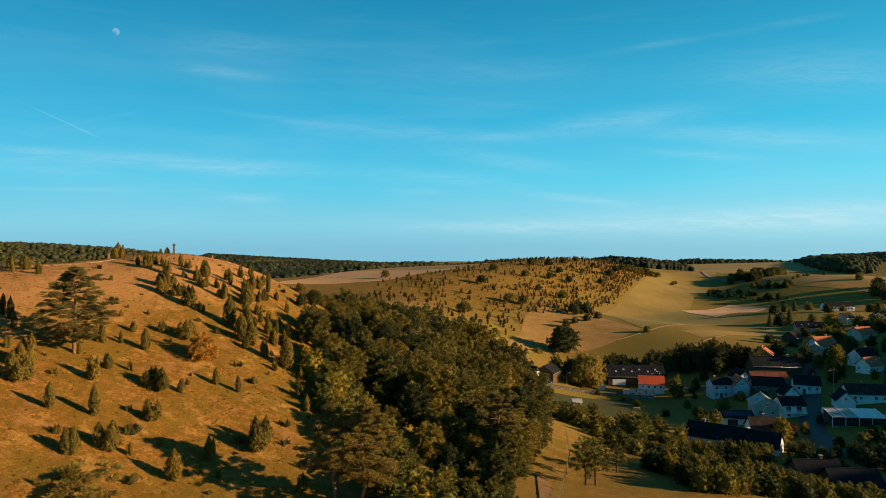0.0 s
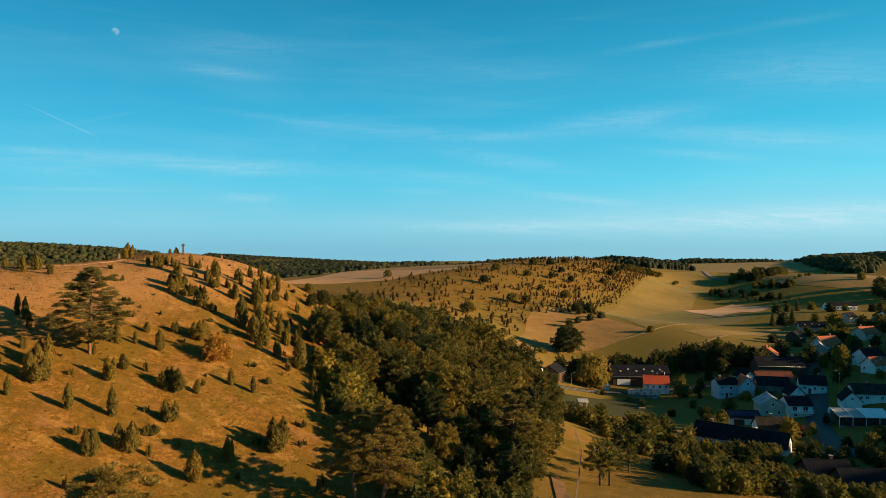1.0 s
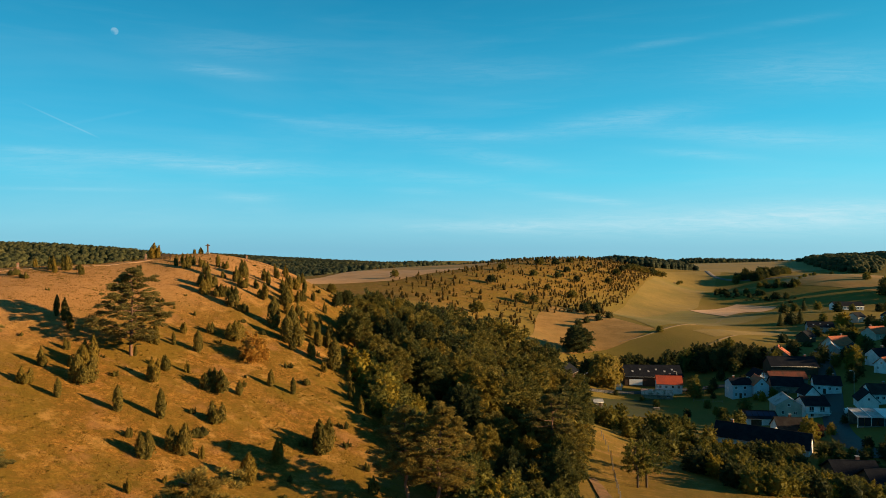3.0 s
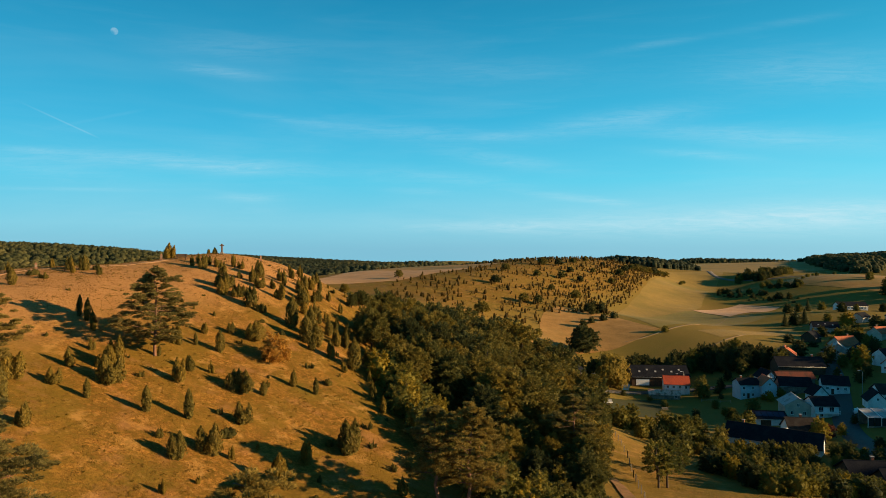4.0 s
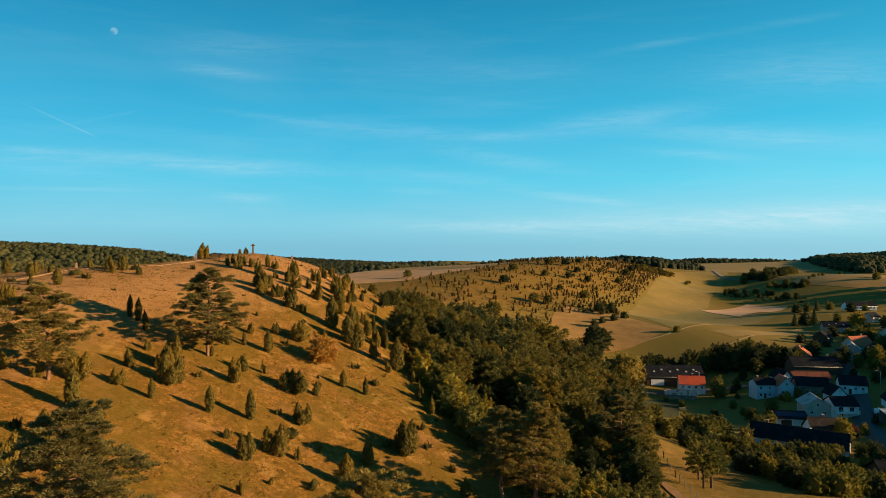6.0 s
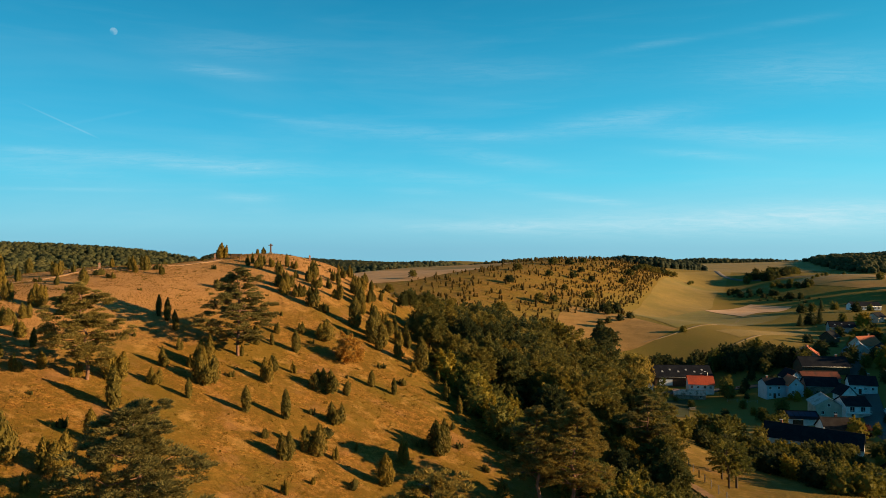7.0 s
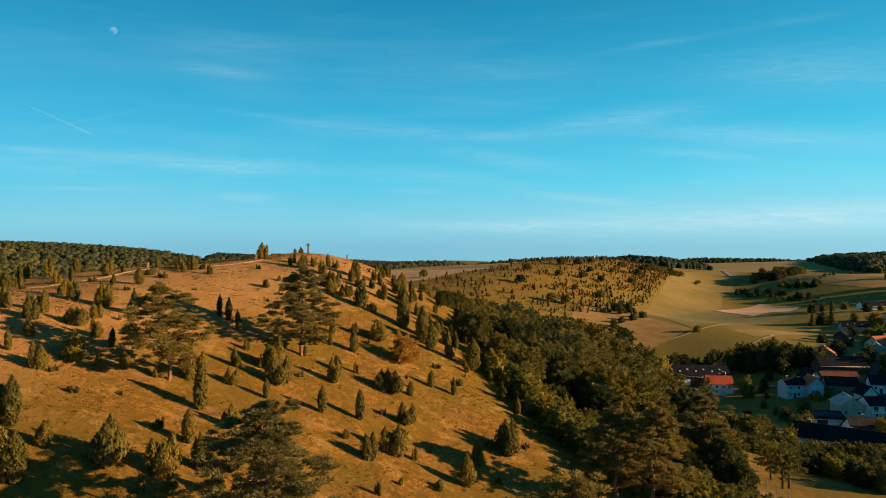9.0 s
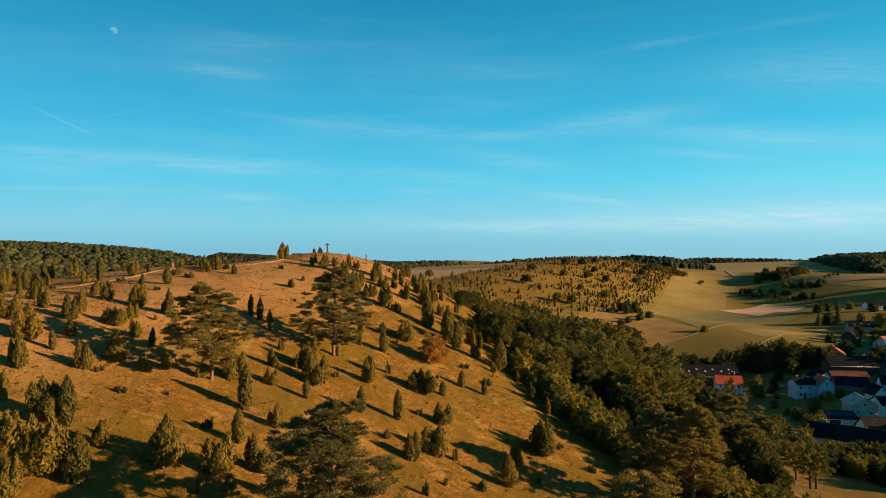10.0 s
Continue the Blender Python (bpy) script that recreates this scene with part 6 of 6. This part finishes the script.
house("long low white building with a dark roof", 273.0, 455.0, -4, 20.0, 9.0, 3.1, 2.6, "plaster_white", "slate", [("f", -8 + 2.3 * k, 1.7, 1.2, 1.2) for k in range(8)])
house("long barn with bluish sheet walls", 206.0, 371.0, -18, 13.5, 9.5, 3.6, 2.6, "plaster_grey", "slate", (), category="barn", sky=3)
house("white gabled house among trees", 249.0, 376.0, 62, 9.0, 8.0, 4.4, 3.0, "plaster_white", "slate", [("l", -1.6, 2.4, 0.9, 1.1), ("l", 1.6, 2.4, 0.9, 1.1), ("l", 0, 5.0, 0.9, 1.0)])
house("house with a bright orange tiled roof", 201.5, 316.0, 18, 10.0, 8.0, 3.4, 2.8, "plaster_cream", "tile_orange", [("f", -2, 1.8, 0.9, 1.1), ("f", 2, 1.8, 0.9, 1.1)], -3.0)
house("small pale house with a grey roof", 240.0, 392.0, 30, 9.0, 7.0, 3.2, 2.4, "plaster_cream", "slate", [("f", 0, 1.8, 0.9, 1.1)])
house("weathered timber garden hut on the lawn", 43.2, 212.5, 4, 3.2, 2.4, 1.9, 0.5, "timber_pale", "roof_light", (), category="shed", group="", door=0.6)
house("little white garden hut by the lane", 62.0, 258.0, 0, 2.6, 2.0, 1.5, 0.6, "plaster_white", "roof_light", (), category="shed", group="")


def conservatory(x, y, turn):
    ob = thing("conservatory", pose(x, y, hz(x, y), 0, 0, turn), "glazed garden pavilion with a silver sheet roof", "pavilion")
    L, W, h0, h1 = 14.0, 5.4, 2.5, 3.6
    slope = math.degrees(math.atan2(h1 - h0, W))
    for k in range(4):
        w = L / 4
        sheet = part("roof_panel", boxes((-w / 2 + 0.05, w / 2 - 0.05, -0.3, W + 0.5, 0, 0.06)), M["white_paint" if k > 1 else "roof_light"], ob)
        sheet.matrix_basis = pose(-L / 2 + w * (k + 0.5), -W / 2, h0, slope, 0, 0)
    for k in range(5):
        rib = part("rafter", boxes((-0.09, 0.09, -0.4, W + 0.6, -0.05, 0.16)), M["white_paint"], ob)
        rib.matrix_basis = pose(-L / 2 + L / 4 * k, -W / 2, h0, slope, 0, 0)
        part("post", boxes((-L / 2 + L / 4 * k - 0.07, -L / 2 + L / 4 * k + 0.07, -W / 2 - 0.07, -W / 2 + 0.07, -1.5, h0)), M["white_paint"], ob)
    for k in range(8):
        w = L / 8
        u = -L / 2 + w * (k + 0.5)
        part("pane", boxes((u - w / 2 + 0.1, u + w / 2 - 0.1, -W / 2 - 0.02, -W / 2 + 0.02, 0.1, h0 - 0.15)), M["glass"], ob)
    part("wall", boxes((-L / 2, L / 2, W / 2 - 0.2, W / 2, -1.5, h1 - 0.1), (-L / 2, L / 2, -W / 2 - 0.1, -W / 2 + 0.1, -1.5, 0.1)), M["stone"], ob)


conservatory(115.2, 184.0, -6)


def street_lamp(x, y, h, turn):
    ob = thing("street_lamp", pose(x, y, hz(x, y), 0, 0, turn), "tall grey street lamp with a short arm", "lamp", "street lamps")
    part("pole", tubes("pole", [([(0, 0, -0.4), (0, 0, h * 0.5), (0, 0, h - 0.3), (0.15, 0, h), (0.9, 0, h + 0.12)], [0.09, 0.075, 0.06, 0.055, 0.05])], M["metal"], 8), None, ob)
    part("lamp_head", boxes((0.7, 1.35, -0.14, 0.14, h + 0.04, h + 0.17)), M["white_paint"], ob)


street_lamp(132.0, 222.0, 7.6, 150)
street_lamp(47.5, 252.0, 4.8, 0)
street_lamp(86.5, 262.0, 6.0, 180)


def car(x, y, turn, paint, label):
    ob = thing("car", pose(x, y, hz(x, y) + 0.2, 0, 0, turn), label, "car", "parked cars")
    bm = bmesh.new()
    prof = [(-2.1, 0.3), (2.1, 0.3), (2.15, 0.62), (2.0, 0.82), (1.0, 0.95), (0.35, 1.45), (-1.35, 1.48), (-2.0, 0.98), (-2.15, 0.7)]
    a, b = [bm.verts.new((p, -0.85, q)) for p, q in prof], [bm.verts.new((p, 0.85, q)) for p, q in prof]
    for v in a + b:
        if v.co.z > 1.2:
            v.co.y *= 0.80
    bm.faces.new(a)
    bm.faces.new(b[::-1])
    for k in range(9):
        bm.faces.new((a[(k + 1) % 9], a[k], b[k], b[(k + 1) % 9]))
    bmesh.ops.recalc_face_normals(bm, faces=bm.faces)
    body = part("body", bm, M[paint], ob)
    bm = bmesh.new()
    for s in (-1, 1):
        v = [bm.verts.new(p) for p in ((0.85, s * 0.856, 0.98), (0.32, s * 0.735, 1.38), (-1.2, s * 0.735, 1.40), (-1.6, s * 0.85, 1.0))]
        bm.faces.new(v if s < 0 else v[::-1])
    part("side_window", bm, M["glass"], body)
    for px in (-1.3, 1.35):
        for s in (-1, 1):
            w = part("wheel", tubes("wheel", [([(px, s * 0.70, 0.31), (px, s * 0.90, 0.31)], [0.31, 0.31])], M["rubber"], 12), None, ob)
            part("rim", tubes("rim", [([(px, s * 0.89, 0.31), (px, s * 0.915, 0.31)], [0.19, 0.17])], M["metal"], 10), None, w)


car(115.5, 199.0, 62, "car_white", "white car parked in the street")
car(113.2, 193.6, 62, "car_dark", "dark car parked in the street")
car(124.0, 184.0, 20, "car_red", "red car parked beside the pavilion")
car(128.0, 186.0, 24, "car_white", "white car parked beside the pavilion")
car(38.5, 243.0, 20, "car_dark", "dark car beside the small white house")


def fence(pts, label, h=1.1, gap=2.6, rail=0.035):
    ob = thing("fence", Matrix.Identity(4), label, "fence")
    for (x0, y0), (x1, y1) in zip(pts, pts[1:]):
        n = max(1, int(math.hypot(x1 - x0, y1 - y0) / gap))
        run = []
        for k in range(n + 1):
            x, y = x0 + (x1 - x0) * k / n, y0 + (y1 - y0) * k / n
            z = hz(x, y)
            part("post", boxes((x - 0.06, x + 0.06, y - 0.06, y + 0.06, z - 0.4, z + h)), M["timber_pale"], ob)
            run.append((x, y, z))
        for q in (0.45, 0.9):
            part("rail", tubes("rail", [([(x, y, z + h * q) for x, y, z in run], [rail] * len(run))], M["timber_pale"], 4), None, ob)


fence(((12.6, 72), (18, 96), (21.4, 111), (24.4, 130)), "weathered pasture fence with wires along the path", 1.1, 4.5, 0.008)
fence(((30, 232), (48, 243), (66, 251)), "low timber fence along the lane")
fence(((92, 232), (84, 238)), "pale garden fence beside the lawn")


def garden_table(x, y):
    ob = thing("picnic_table", pose(x, y, hz(x, y), 0, 0, 10), "weathered timber picnic table with benches on the lawn", "table")
    part("tabletop", boxes((-1.1, 1.1, -0.4, 0.4, 0.70, 0.76)), M["timber_pale"], ob)
    for s in (-1, 1):
        part("bench", boxes((-1.1, 1.1, s * 0.75 - 0.14, s * 0.75 + 0.14, 0.42, 0.47)), M["timber_pale"], ob)
        part("leg", boxes((s * 0.8 - 0.05, s * 0.8 + 0.05, -0.8, 0.8, 0.34, 0.42), (s * 0.8 - 0.05, s * 0.8 + 0.05, -0.35, -0.25, -0.1, 0.70), (s * 0.8 - 0.05, s * 0.8 + 0.05, 0.25, 0.35, -0.1, 0.70)), M["timber_pale"], ob)


garden_table(66.0, 224.0)

# ---- the hilltop: cross, stations, benches ----


def summit_cross(x, y):
    ob = thing("summit_cross", pose(x, y, hz(x, y) - 0.05, 0, 0, 8) @ Matrix.Scale(0.80, 4), "dark timber cross on a stone plinth", "cross")
    bm = boxes((-0.45, 0.45, -0.4, 0.4, -0.4, 0.32), (-0.32, 0.32, -0.28, 0.28, 0.32, 0.55))
    bmesh.ops.bevel(bm, geom=list(bm.edges), offset=0.03, segments=1, affect="EDGES")
    part("plinth", bm, M["stone"], ob, "rough stone plinth")
    part("upright", boxes((-0.17, 0.17, -0.12, 0.12, 0.5, 2.5)), M["bronze"], ob)
    part("crossbeam", boxes((-0.50, 0.50, -0.145, 0.095, 2.02, 2.24)), M["bronze"], ob)
    part("corpus", boxes((-0.14, 0.14, -0.30, -0.146, 0.95, 1.98), (-0.42, 0.42, -0.22, -0.147, 2.03, 2.12)), M["bronze"], ob)


def station(x, y, h, turn):
    ob = thing("wayside_shrine", pose(x, y, hz(x, y), 0, 0, turn) @ Matrix.Diagonal((0.6, 0.6, 0.85, 1.0)), "small red sandstone station pillar with a gabled cap", "shrine", "stations on the hill path")
    part("base", boxes((-0.34, 0.34, -0.28, 0.28, -0.35, 0.22)), M["sandstone"], ob)
    shaft = part("pillar", boxes((-0.25, 0.25, -0.19, 0.19, 0.22, h - 0.3)), M["sandstone"], ob)
    part("niche", boxes((-0.16, 0.16, -0.21, -0.191, h * 0.48, h - 0.42)), M["stone"], shaft)
    bm = bmesh.new()
    v = [bm.verts.new(p) for p in ((-0.33, -0.27, h - 0.3), (0.33, -0.27, h - 0.3), (0, -0.27, h), (-0.33, 0.27, h - 0.3), (0.33, 0.27, h - 0.3), (0, 0.27, h))]
    for f in ((0, 1, 2), (5, 4, 3), (0, 3, 4, 1), (1, 4, 5, 2), (2, 5, 3, 0)):
        bm.faces.new([v[k] for k in f])
    part("cap", bm, M["sandstone"], ob)


def bench(x, y, turn):
    ob = thing("bench", pose(x, y, hz(x, y), 0, 0, turn), "plain timber bench on the hilltop", "bench", "benches on the hilltop")
    part("seat", boxes((-0.9, 0.9, -0.22, 0.22, 0.42, 0.48)), M["timber"], ob)
    part("backrest", boxes((-0.9, 0.9, 0.24, 0.29, 0.56, 0.90)), M["timber"], ob)
    for s in (-0.7, 0.7):
        part("leg", boxes((s - 0.05, s + 0.05, -0.2, 0.24, -0.1, 0.42), (s - 0.05, s + 0.05, 0.19, 0.24, 0.42, 0.88)), M["timber"], ob)


summit_cross(-51.6, 126.0)
station(-44.2, 126.0, 1.35, 20)
station(-68.8, 96.6, 1.45, 25)
station(-58.1, 114.2, 1.3, 15)
bench(-54.9, 115.0, 12)
